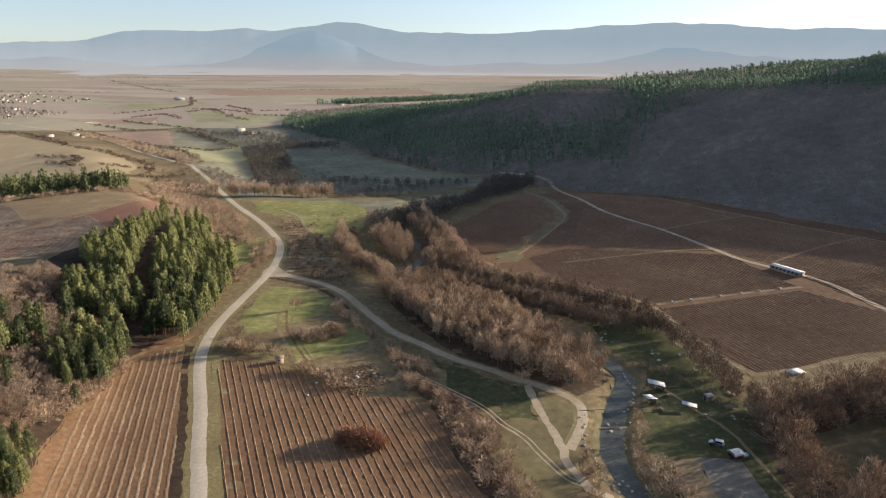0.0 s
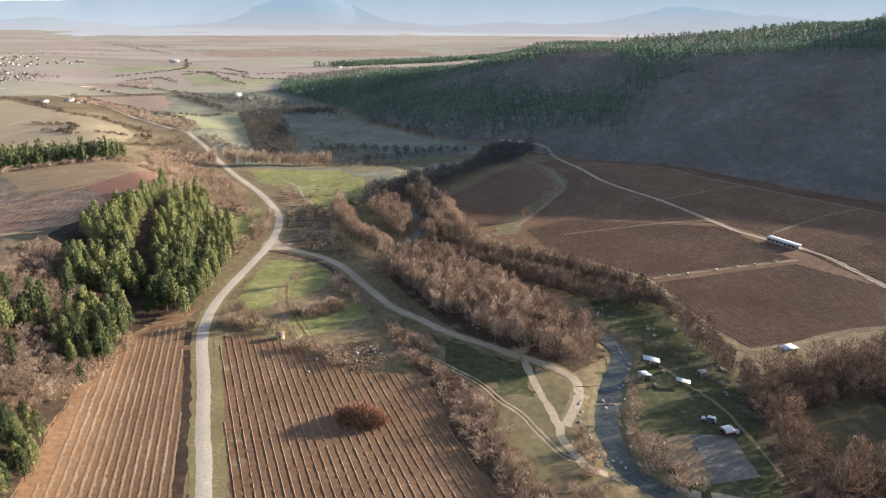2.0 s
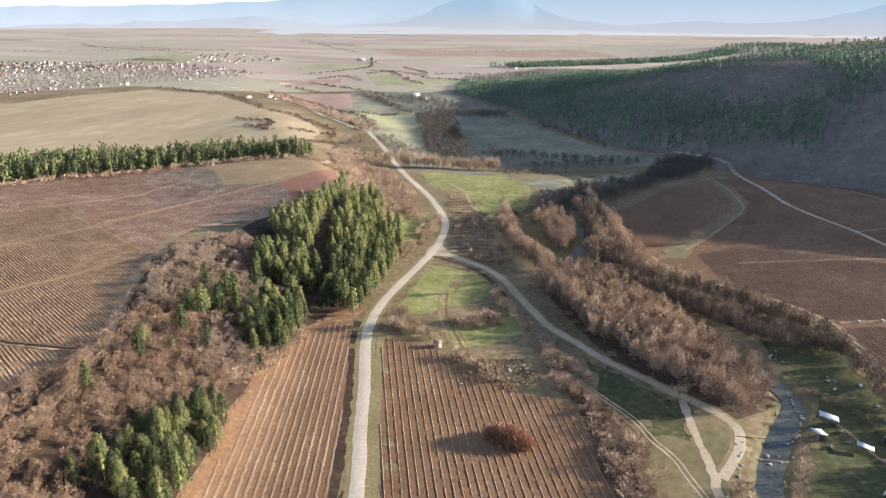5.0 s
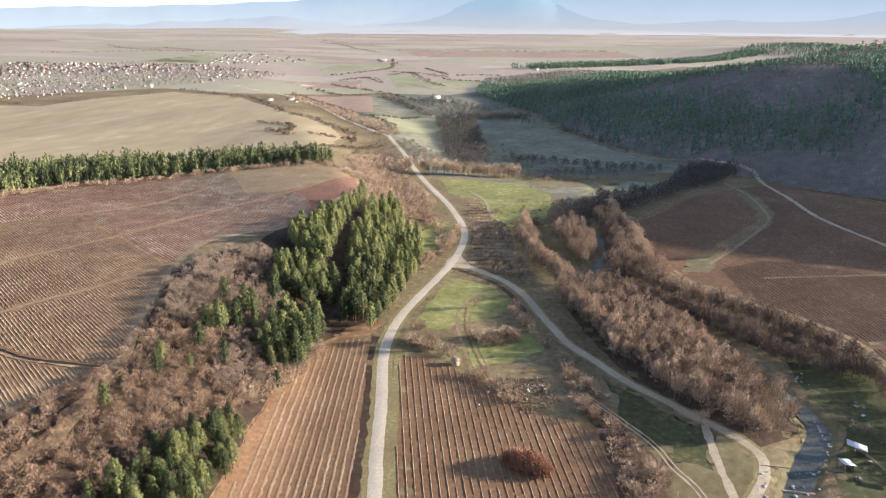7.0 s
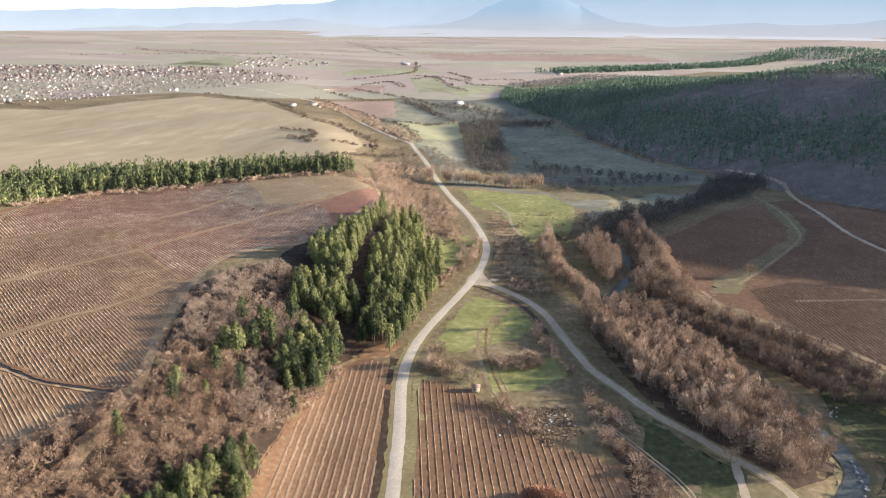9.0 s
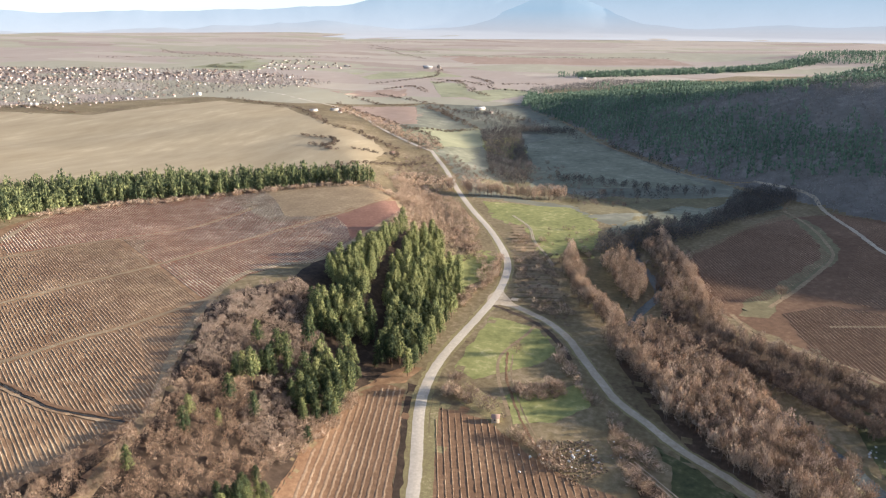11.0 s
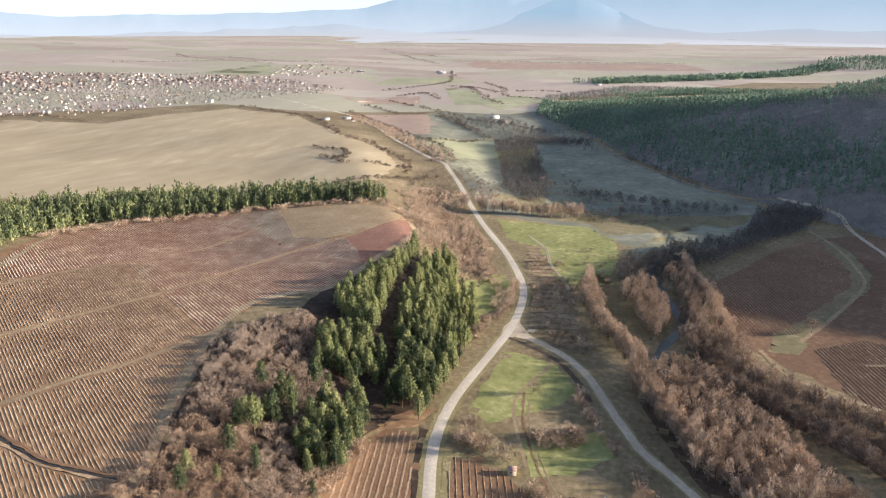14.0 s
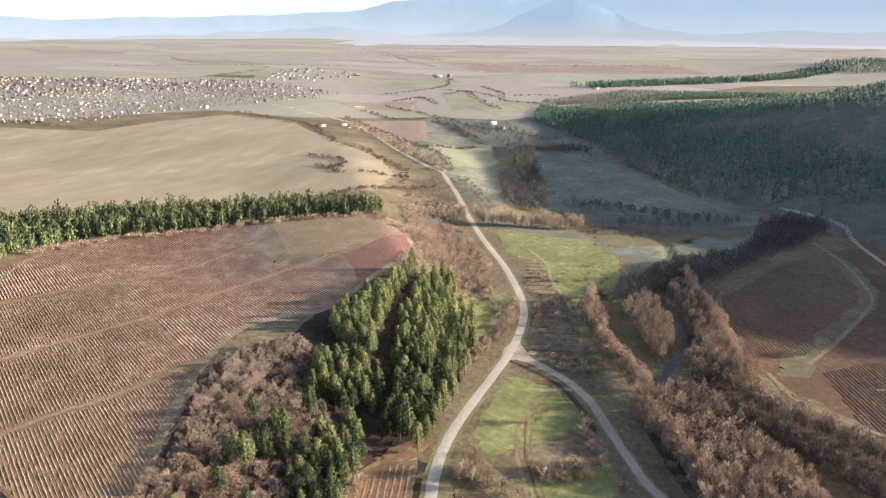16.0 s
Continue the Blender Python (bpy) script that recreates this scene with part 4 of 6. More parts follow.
# pine groves
PINE_AREAS = [[(-176, 318), (-173, 370), (-172, 412), (-168, 408), (-165, 372), (-160, 346), (-154, 322), (-150, 312), (-160, 306)],
              [(-160, 412), (-151, 424), (-138, 396), (-130, 366), (-122, 330), (-115, 300), (-114, 274), (-127, 268), (-130, 292), (-138, 312), (-146, 322), (-152, 346), (-156, 372)],
              [(-139, 222), (-142, 243), (-133, 263), (-123, 252), (-121, 225), (-128, 210)],
              [(-127, 118), (-126, 151), (-123, 175), (-114, 167), (-108, 150), (-104, 120)],
              [(-167, 286), (-166, 297), (-155, 306), (-142, 303), (-134, 287), (-142, 272), (-158, 270)],
              [(-133, 390), (-127, 392), (-114, 357), (-108, 310), (-107, 276), (-108, 264), (-112, 270), (-115, 292), (-118, 320), (-127, 360)],
              [(-160, 211), (-159, 221), (-156, 226), (-158, 242), (-152, 246), (-146, 230), (-150, 214)]]
PINE_GAPS = (3.2, 3.6, 3.7, 4.0, 3.8, 3.9, 4.6)
pines = [p for k, area in enumerate(PINE_AREAS) for p in scatter(area, PINE_GAPS[k], 20 + k, clear=6)]
pines += [(-165, 240), (-150, 200), (-154, 184), (-146, 188), (-122, 205), (-150, 152), (-148, 262), (-152, 258), (-150, 176), (-140, 200)]
BELT = [(-403, 310), (-425, 356), (-425, 401), (-379, 436), (-333, 478), (-276, 512), (-247, 530), (-253, 545), (-341, 530), (-423, 487), (-486, 432), (-520, 380), (-500, 310)]
belt = scatter(BELT, 5.0, 31)
young_pines = [p for p in pines if p[1] <= 190]
near_pines, more_pines = nearest([p for p in pines if p[1] > 190], (-120, 250), 300 - len(young_pines))
FINE_PINES = [pine_tree(110 + k, 11.0 + 1.3 * k, 2.1 + 0.2 * k, 30, 46, 0.12 + 0.05 * k, 0.34, 4) for k in range(4)]
plant_things("pine_tree", PINES, near_pines, PINE_BARK, NEEDLES, "tall green pine with a bare lower trunk", "pine tree", "pines of the roadside grove", (0.6, 1.18), 3)
plant_things("pine_tree", FINE_PINES, young_pines, PINE_BARK, NEEDLES, "young yellow-green pine among bare bushes", "pine tree", "pines beside the ploughed field", (0.6, 1.05), 33)
plant_stuff("pine_wood", PINES, more_pines, PINE_BARK, NEEDLES, "tall green pines at the back of the grove", "pine wood", (0.6, 1.18), 34)
plant_stuff("pine_wood", BELT_PINES, belt, PINE_BARK, BELT_NEEDLES, "dense green belt of pines along the plateau field", "pine wood", (0.8, 1.25), 4)

# bare woods
GROVE = [(-14, 356), (1, 343), (25, 310), (45, 282), (62, 258), (62, 236), (44, 220), (33, 228), (18, 242), (-4, 275), (-21, 310), (-24, 335)]
grove = scatter(GROVE, 3.4, 41, clear=3)
river_side = along([(-66, 435), (-54, 388), (-39, 359), (-29, 344), (-28, 322), (-14, 304), (-3, 283), (3, 268)], 9, 2.7, 42)
river_side += along([(14, 384), (16, 362), (24, 346), (38, 338), (54, 328), (70, 316)], 11, 2.7, 43)
river_side += scatter([(-48, 436), (-36, 458), (-30, 450), (-22, 424), (-17, 402), (-23, 372), (-33, 390), (-40, 410)], 3.5, 44)
river_side += scatter([(-26, 472), (-14, 496), (-2, 448), (7, 404), (14, 374), (-6, 362), (-13, 378), (-6, 402), (-10, 426), (-18, 450)], 3.8, 40)
near_trees, more_trees = nearest(grove + river_side, (40, 240), 300)
plant_things("bare_tree", SLIM + TREES[:2], near_trees, BARK, TWIGS, "bare brown riverside tree without leaves", "tree", "bare trees by the river", (0.7, 1.15), 5)
plant_stuff("riverside_wood", SLIM, more_trees, BARK, TWIGS, "dense bare brown trees along the river", "trees", (0.65, 1.05), 6)
bank_wood = along([(70, 316), (84, 304), (94, 284), (100, 258), (103, 228), (106, 213)], 10, 2.8, 46) + along([(2, 343), (20, 328), (40, 311), (57, 298), (72, 286), (90, 282)], 13, 2.9, 47) + along([(-12, 420), (-4, 390), (4, 366), (16, 350), (34, 344), (60, 326), (80, 310)], 9, 3.1, 48)
plant_stuff("riverside_wood", LOW_WOOD[2:] + SLIM[:1], bank_wood, BARK, BROWN_TWIGS, "dark brown bare trees on the far bank", "trees", (0.7, 1.15), 29)
pale_row = along([(-70, 455), (-64, 410), (-50, 384), (-37, 362), (-27, 345)], 5, 1.9, 49, 2) + along([(-24, 326), (-20, 316), (-12, 300), (-3, 284)], 6, 1.9, 50, 2)
pale_row += along([(-17, 506), (-6, 466), (3, 438), (8, 412), (13, 388)], 6, 2.0, 51, 2)
valley_row = along([(-206, 596), (-180, 584), (-152, 588), (-128, 600), (-106, 616)], 11, 3.0, 52, 4)
plant_stuff("tree_row", SLIM, valley_row, BARK, PALE_TWIGS, "row of rounded pinkish-tan bare trees across the valley", "trees", (0.8, 1.25), 35)
plant_stuff("tree_row", SLIM, pale_row, BARK, PALE_TWIGS, "row of slender pale tan bare trees", "trees", (0.65, 0.95), 31)
LOW_AREA = [(-180, 95), (-176, 135), (-171, 153), (-168, 176), (-179, 204), (-192, 234), (-203, 258), (-200, 279), (-185, 299), (-164, 299), (-150, 270), (-134, 258), (-130, 221), (-124, 189), (-118, 149), (-112, 110), (-115, 80)]
low = scatter(LOW_AREA, 3.1, 45, 0.5, keep=0.84)
low = [p for p in low if not any(inside(a, p[0], p[1]) for a in PINE_AREAS)]
brown_part = [p for p in low if p[1] + 0.35 * (p[0] + 150) + 12 * math.sin(p[0] * 0.13) > 205]
FIELD_EDGE = [(-178, 140), (-172, 172), (-184, 208), (-195, 233), (-206, 262), (-205, 282), (-190, 305)]
rim = [p for p in low if away(FIELD_EDGE, *p) < 9]
brown_part += [p for p in rim if p not in set(brown_part)]
russet_part = [p for p in low if p not in set(brown_part)]
plant_stuff("bare_wood", LOW_WOOD, [p for p in brown_part if p not in set(rim)], BARK, BROWN_TWIGS, "thick low wood of bare grey-brown trees", "trees", (0.5, 1.1), 7)
plant_stuff("bare_wood", LOW_WOOD[:3], rim, BARK, BROWN_TWIGS, "low bare bushes at the edge of the plateau field", "trees", (0.35, 0.75), 28)
plant_stuff("bare_wood", LOW_WOOD, russet_part, BARK, RUSSET_TWIGS, "thick low wood of bare reddish-brown bushes", "trees", (0.4, 1.0), 27)
BR = [(104, 213), (129, 217), (164, 234), (215, 232), (150, 120), (100, 110), (95, 150), (100, 184)]
br = [p for p in scatter(BR, 4.4, 46) if not inside([(112, 187), (147, 203), (140, 165), (110, 160)], *p)]
plant_stuff("bare_wood", LOW_WOOD[2:] + SLIM[:1], br, BARK, RUSSET_TWIGS, "tall rounded brown bare bushes and trees", "trees", (0.8, 1.75), 8)

# scrub and hedges
scrub = scatter([(-11, 229), (-1, 208), (6, 180), (15, 158), (22, 120), (34, 120), (27, 158), (20, 183), (13, 204), (-1, 224)], 2.6, 51, clear=1.5, keep=0.8)
scrub += scatter([(-64, 272), (-46, 284), (-40, 274), (-57, 264)], 2.2, 53, clear=1)
scrub += scatter([(-24, 268), (-12, 250), (0, 236), (-8, 218), (-18, 238)], 2.6, 54, clear=2.2)
scrub += along([(-90, 262), (-84, 258), (-78, 254)], 5, 2.2, 55, 2.5) + along([(-55, 239), (-46, 233), (-36, 225)], 5, 2.4, 79, 2.5)
scrub += along([(-52, 312), (-44, 296), (-36, 282), (-30, 272)], 4, 2.2, 56, 4.5)
scrub += scatter([(-266, 592), (-240, 609), (-193, 540), (-155, 475), (-120, 425), (-106, 400), (-112, 380), (-124, 420), (-150, 448), (-176, 462), (-205, 500)], 4.2, 57, clear=4, keep=0.8)
scrub += scatter([(-215, 500), (-196, 480), (-186, 420), (-165, 405), (-150, 425), (-128, 440), (-150, 500), (-190, 560), (-235, 560)], 3.6, 69, clear=4, keep=0.85)
scrub += along([(-112, 430), (-108, 405), (-106, 385), (-112, 368), (-110, 350)], 5, 2.4, 58, 3)
scrub += scatter([(-119, 491), (-90, 473), (-67, 401), (-50, 340), (-84, 362), (-96, 413)], 5.5, 59, clear=3, keep=0.4)
scrub += along([(44, 178), (40, 150), (58, 140), (70, 148), (64, 165), (62, 180)], 6, 2.6, 60, 1.5)
scrub += scatter([(-125, 180), (-118, 214), (-118, 246), (-124, 246), (-130, 214)], 3, 62, clear=1)
scrub += along([(-250, 525), (-215, 505), (-200, 520), (-215, 560), (-250, 590)], 14, 4.5, 63, 2)
scrub += along([(-423, 352), (-405, 403), (-370, 432), (-336, 470), (-300, 495), (-262, 518)], 9, 3.4, 80, 2)
scrub += along([(x + 6.5, y) for x, y in RIVER[1:5]], 3, 4.5, 82, 0.4)
near_scrub, more_scrub = nearest(scrub, (-20, 200), 300)
plant_things("bare_shrub", SHRUBS, near_scrub, BARK, TWIGS, "bare brown thorny shrub", "bush", "shrubs between the fields", (0.7, 1.5), 9)
plant_stuff("scrub", SHRUBS, more_scrub, BARK, TWIGS, "bare brown scrub beside the road", "bushes", (0.8, 1.6), 10)

# shaded valley woods
valley_scrub = scatter([(-110, 500), (-60, 520), (-10, 520), (10, 470), (-15, 440), (-45, 430), (-60, 400), (-50, 345), (-30, 300), (-5, 262), (-10, 262), (-36, 300), (-60, 345), (-84, 362), (-92, 400), (-105, 440)], 8, 71, 0.5, 3, 0.5)
valley_scrub += scatter([(-240, 700), (-150, 800), (-60, 700), (-30, 640), (-60, 590), (-150, 590)], 9, 72, 0.5, 5, 0.6) + scatter([(-90, 275), (-68, 262), (-58, 246), (-66, 248), (-86, 258)], 4, 73, 0.5, 2, 0.6)
rubble = scatter([(-119, 491), (-90, 473), (-67, 401), (-50, 340), (-84, 362), (-96, 413)], 3.3, 77, 0.5, 2.5, 0.4) + scatter([(-165, 428), (-150, 445), (-130, 448), (-122, 430), (-136, 400), (-150, 400)], 3, 78, 0.5, 3)
plant_stuff("scrub", SHRUBS, rubble, BARK, BROWN_TWIGS, "low brown scrub over rough ground", "bushes", (0.25, 0.85), 20)
valley_scrub += along([(66, 312), (84, 300), (92, 288)], 8, 2.5, 74, 1) + along([(80, 244), (92, 226), (101, 206), (106, 188)], 4, 3, 75, 2.5) + scatter([(-300, 720), (-250, 760), (-180, 640), (-200, 600), (-270, 620)], 6, 76, 0.5, 5, 0.7)
plant_stuff("scrub", SHRUBS, valley_scrub, BARK, BROWN_TWIGS, "scattered brown scrub on the valley floor", "bushes", (0.5, 1.4), 19)
dark = scatter([(-284, 968), (-226, 962), (-157, 738), (-150, 664), (-190, 690), (-235, 821)], 5.0, 64, keep=0.95)
dark += scatter([(-290, 985), (-216, 1000), (-145, 1000), (-160, 975), (-225, 965)], 5.0, 65) + along([(-100, 925), (-55, 845), (-10, 775)], 8, 7, 70)
bend = scatter([(-57, 476), (-45, 503), (-21, 536), (10, 560), (31, 607), (39, 673), (69, 708), (94, 684), (60, 606), (28, 547), (-2, 499), (-20, 476), (-34, 462), (-51, 456)], 4.0, 68, keep=0.92)
bend += along([(-127, 704), (-78, 700), (-26, 688), (21, 678)], 13, 4.5, 66) + along([(-118, 612), (-90, 632), (-55, 650), (-20, 655)], 5, 5, 67)
BEND_TREES = [round_tree(120 + k, 6.5 + k, 2.3, 13, 9, 0.1, 0.11, 0.1, 1.1) for k in range(3)]
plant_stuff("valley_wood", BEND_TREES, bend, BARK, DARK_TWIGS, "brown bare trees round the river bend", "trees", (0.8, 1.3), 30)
dark += scatter([(-340, 1150), (-250, 1080), (-130, 960), (-150, 940), (-280, 1010), (-380, 1100)], 9, 67, keep=0.6)
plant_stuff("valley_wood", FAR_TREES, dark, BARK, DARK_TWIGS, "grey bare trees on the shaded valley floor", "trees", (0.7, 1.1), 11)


# ---- hill forest ----
def hill_points():
    rng = np.random.RandomState(77)
    x, y = np.meshgrid(np.arange(-420, 760, 7.0), np.arange(60, 1750, 7.0))
    x, y = x.ravel() + rng.uniform(-2.8, 2.8, x.size), y.ravel() + rng.uniform(-2.8, 2.8, x.size)
    e, s = foot_dist(x, y)
    view = (x < 0.80 * y + 60) & (e > 2)
    near = view & (e < 330)
    back = view & (e >= 330) & (e < 1150) & (rng.random_sample(x.size) < 0.33)
    keep = near | back
    return x[keep], y[keep], e[keep], s[keep], rng


hx, hy, he, hs, hr = hill_points()
patch = np.sin(hx * 0.019 + 1.3) * np.sin(hy * 0.015 + 0.4) + 0.6 * np.sin(hx * 0.041 - hy * 0.033) + hr.uniform(-0.8, 0.8, hx.size)
SPUR_PINES = [(-310, 1190), (-320, 1420), (-240, 1440), (-60, 1460), (60, 1200), (34, 1010), (-38, 1033), (-68, 968), (-79, 940), (-150, 1005), (-220, 1110)]
MID_PINES = [(-81, 961), (-35, 995), (48, 934), (110, 862), (165, 800), (205, 735), (190, 676), (150, 700), (120, 712), (84, 735), (46, 764), (-26, 845)]
TONGUE = [(238, 960), (275, 905), (268, 800), (236, 735), (214, 790), (212, 880)]
BROWN_SLOPE = [(-30, 1030), (32, 1000), (92, 960), (150, 930), (222, 930), (212, 800), (176, 775), (140, 800), (100, 850), (30, 940)]
STRIP = [(-330, 1410), (-200, 1480), (-60, 1580), (100, 1660), (250, 1640), (200, 1520), (60, 1460), (-100, 1430), (-260, 1370)]
blur_x, blur_y = hx + hr.normal(0, 16, hx.size), hy + hr.normal(0, 16, hx.size)
crest = np.interp(hs, [3, 5, 7, 12], [120, 200, 250, 270]) + hr.normal(0, 12, hx.size)
green = (inside(MID_PINES, blur_x, blur_y) & (patch > -0.9)) | inside(SPUR_PINES, blur_x, blur_y) | inside(TONGUE, blur_x, blur_y) | ((he > crest) & (patch > -1.1)) | ((he > 60) & (hs < 6.5) & (patch > 1.2))
green &= ~inside(BROWN_SLOPE, blur_x, blur_y)
open_strip = inside(STRIP, hx, hy)
hx, hy, green = hx[~open_strip], hy[~open_strip], green[~open_strip]
draped("meadow", STRIP, PALE_MEADOW, 0.4, "pale dry field behind the wooded spur", "grass", wobble=8)
plant_stuff("hill_forest", FAR_PINES, list(zip(hx[green], hy[green])), PINE_BARK, HAZY_NEEDLES, "dark green pine forest on the hillside", "forest", (0.75, 1.2), 12, wood=False)
plant_stuff("hill_forest", FAR_TREES, list(zip(hx[~green], hy[~green])), BARK, HAZY_TWIGS, "grey-brown bare forest on the shaded hillside", "forest", (0.6, 1.0), 13, wood=False)
draped("forest_floor", [(-285, 1205), (-145, 1016), (-50, 852), (60, 712), (134, 626), (190, 572), (246, 500), (306, 424), (448, 264), (700, 420), (640, 800), (480, 1050), (250, 1250), (-60, 1420), (-290, 1400), (-300, 1230)], HILL_LITTER, 0.15, "brown leaf litter under the hill forest", "forest floor", wobble=6)


# ---- mountains behind the plain ----
def mountains(name, radius, level, peaks, mat, seed, label, apron):
    """A range round the plain: a crest of peaks, with ridges that run down from it."""
    verts, tris = [], []
    n, rows = 420, 10
    for i in range(n + 1):
        a = radians(-62 + 110 * i / n)
        crest = level + sum(h * math.exp(-((math.degrees(a) - c) / w) ** 2) for c, h, w in peaks)
        crest += 26 * noise.fractal(Vector((a * 9, seed, 0)), 1.0, 2.0, 5) 
        # Glowing pale apron, added over the plain to cover the range's cast shadow.
        verts.append((math.sin(a) * (radius - apron), math.cos(a) * (radius - apron), 49.5 * ((radius - apron - 2100) / 2400) ** 1.25))
        verts.append((math.sin(a) * radius, math.cos(a) * radius, 50))
        for k in range(2, rows):
            f = (k - 1) / (rows - 2)
            r = radius + 220 * f
            verts.append((math.sin(a) * r, math.cos(a) * r, 50 + (crest - 50) * f ** 0.9))
    for i in range(n):
        for k in range(rows - 1):
            q = i * rows + k
            tris += [(q, q + rows, q + rows + 1), (q, q + rows + 1, q + 1)]
    return tagged(new(name, mesh_of(name, verts, tris, mat, True)), label, "mountains", kind="structure")


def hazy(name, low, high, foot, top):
    """Distant slopes; air-blue haze is put into a glowing colour, paler towards the foot."""
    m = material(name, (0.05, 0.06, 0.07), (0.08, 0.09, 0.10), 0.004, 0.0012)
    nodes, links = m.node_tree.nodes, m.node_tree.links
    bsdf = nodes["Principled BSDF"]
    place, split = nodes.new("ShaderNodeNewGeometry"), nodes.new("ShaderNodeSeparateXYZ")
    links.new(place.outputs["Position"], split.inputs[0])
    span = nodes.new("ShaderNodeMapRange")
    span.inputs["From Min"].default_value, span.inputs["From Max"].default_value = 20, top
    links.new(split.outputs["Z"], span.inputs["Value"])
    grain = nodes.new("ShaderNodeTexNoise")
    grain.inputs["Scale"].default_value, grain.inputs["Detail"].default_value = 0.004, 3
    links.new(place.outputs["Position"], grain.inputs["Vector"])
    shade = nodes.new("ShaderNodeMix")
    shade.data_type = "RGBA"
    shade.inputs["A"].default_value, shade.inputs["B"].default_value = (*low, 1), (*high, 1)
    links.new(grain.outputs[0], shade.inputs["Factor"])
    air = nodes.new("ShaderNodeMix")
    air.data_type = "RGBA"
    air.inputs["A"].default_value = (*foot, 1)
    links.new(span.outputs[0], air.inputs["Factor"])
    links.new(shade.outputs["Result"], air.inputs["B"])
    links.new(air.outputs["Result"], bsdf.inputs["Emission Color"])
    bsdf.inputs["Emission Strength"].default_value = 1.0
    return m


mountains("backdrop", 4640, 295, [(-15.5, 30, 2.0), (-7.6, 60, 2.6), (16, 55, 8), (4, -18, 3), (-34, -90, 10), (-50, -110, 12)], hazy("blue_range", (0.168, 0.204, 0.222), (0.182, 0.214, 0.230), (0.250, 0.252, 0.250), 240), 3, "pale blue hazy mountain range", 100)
mountains("backdrop", 4520, 75, [(-10.5, 210, 5.0), (20, 120, 8), (5, 40, 4), (-30, 40, 8)], hazy("near_range", (0.140, 0.184, 0.208), (0.156, 0.196, 0.218), (0.238, 0.214, 0.194), 190), 8, "nearer blue hazy foothills with a glowing pale foot over the plain", 700)

# ---- the plain ----
draped("plain", [(-4900, 500), (-1700, 760), (-1080, 840), (-860, 1080), (-640, 1060), (-560, 1120), (-450, 1200), (-330, 1200), (-262, 1300), (-300, 1500), (-100, 1700), (100, 2000), (900, 2300), (3000, 2200), (4900, 2500), (4900, 4900), (-4900, 4900)], FAR_FIELDS, 0.3, "wide plain of winter fields, paled for distance haze", "fields", wobble=10)
for poly, mat, label in (([(-709, 1291), (-581, 1401), (-530, 1278), (-631, 1238)], FAR_RED, "far reddish ploughed field"), ([(-556, 1092), (-457, 1153), (-377, 952), (-426, 923)], FAR_RED, "brown ploughed field by the creek"),
                         ([(-1389, 1714), (-1396, 1973), (-1246, 2038), (-1157, 1714)], FAR_GREEN, "far pale green field"), ([(-388, 897), (-299, 1003), (-250, 870), (-285, 790)], FAR_GREEN, "pale green field beside the far road"),
                         ([(-470, 1350), (-380, 1500), (-300, 1420), (-360, 1250)], FAR_GREEN, "far yellow-green pasture"), ([(-900, 1750), (-700, 1900), (-560, 1750), (-760, 1600)], FAR_GREEN, "far green strip of field"),
                         ([(-602, 1608), (-499, 1555), (-405, 1299), (-456, 1281)], FAR_GREEN, "pale green pasture on the plain"), ([(-1382, 1689), (-1391, 2040), (-1194, 1779), (-1253, 1660)], FAR_GREEN, "pale green field beyond the town"),
                         ([(-900, 2500), (-100, 2600), (0, 2350), (-700, 2200)], FAR_RED, "far brown field on the plain")):
    draped("field", poly, mat, 0.6, label, wobble=6)

FAR_SHRUBS = [shrub(200 + k, 3.0, 2.4, 26, 0.4) for k in range(3)]
hedges = []
for k, line in enumerate(([(-781, 1071), (-640, 1013), (-576, 976), (-469, 854), (-414, 829), (-358, 777), (-324, 749), (-300, 690)], [(-587, 1109), (-472, 1003), (-406, 938), (-331, 876), (-295, 801)],
                          [(-601, 1302), (-513, 1236), (-438, 1188), (-363, 1118), (-301, 1103), (-236, 1058)], [(-409, 707), (-364, 676)], [(-352, 692), (-319, 708)], [(-571, 1545), (-547, 1638), (-445, 1529)],
                          [(-605, 1635), (-553, 1634), (-452, 1449), (-380, 1329)], [(-551, 1765), (-477, 1664), (-408, 1470)], [(-416, 1568), (-367, 1610), (-320, 1606)], [(-449, 1173), (-401, 1127), (-343, 1045), (-288, 983)],
                          [(-440, 1150), (-396, 1110), (-340, 1035)], [(-620, 1383), (-591, 1456), (-522, 1364)], [(-1433, 3005), (-1288, 2872), (-1022, 2663)], [(-618, 1221), (-510, 1138), (-471, 1160)], [(-368, 899), (-335, 942), (-304, 979)], [(-2004, 2318), (-1797, 2168), (-1391, 2074)],
                          [(-401, 1462), (-323, 1439)], [(-1359, 2880), (-1151, 2653), (-910, 2346)], [(-1060, 780), (-1025, 845), (-894, 831)], [(-1721, 2252), (-1538, 2173)], [(-450, 760), (-400, 740), (-380, 700)],
                          [(-330, 590), (-300, 640), (-270, 700)], [(-900, 2500), (-100, 2620)], [(-1900, 1900), (-1500, 2150), (-1100, 2300)], [(-700, 1500), (-640, 1700), (-700, 1950)], [(-2200, 3000), (-1200, 3300)])):
    far = max(1.0, math.hypot(*line[0]) / 900)
    hedges += along(line, 9 * far, 4.2 * far, 300 + k, 0)
plant_stuff("hedgerow", FAR_SHRUBS, hedges, BARK, BROWN_TWIGS, "dark bare hedgerows between far fields", "hedges", (0.5, 1.25), 14)
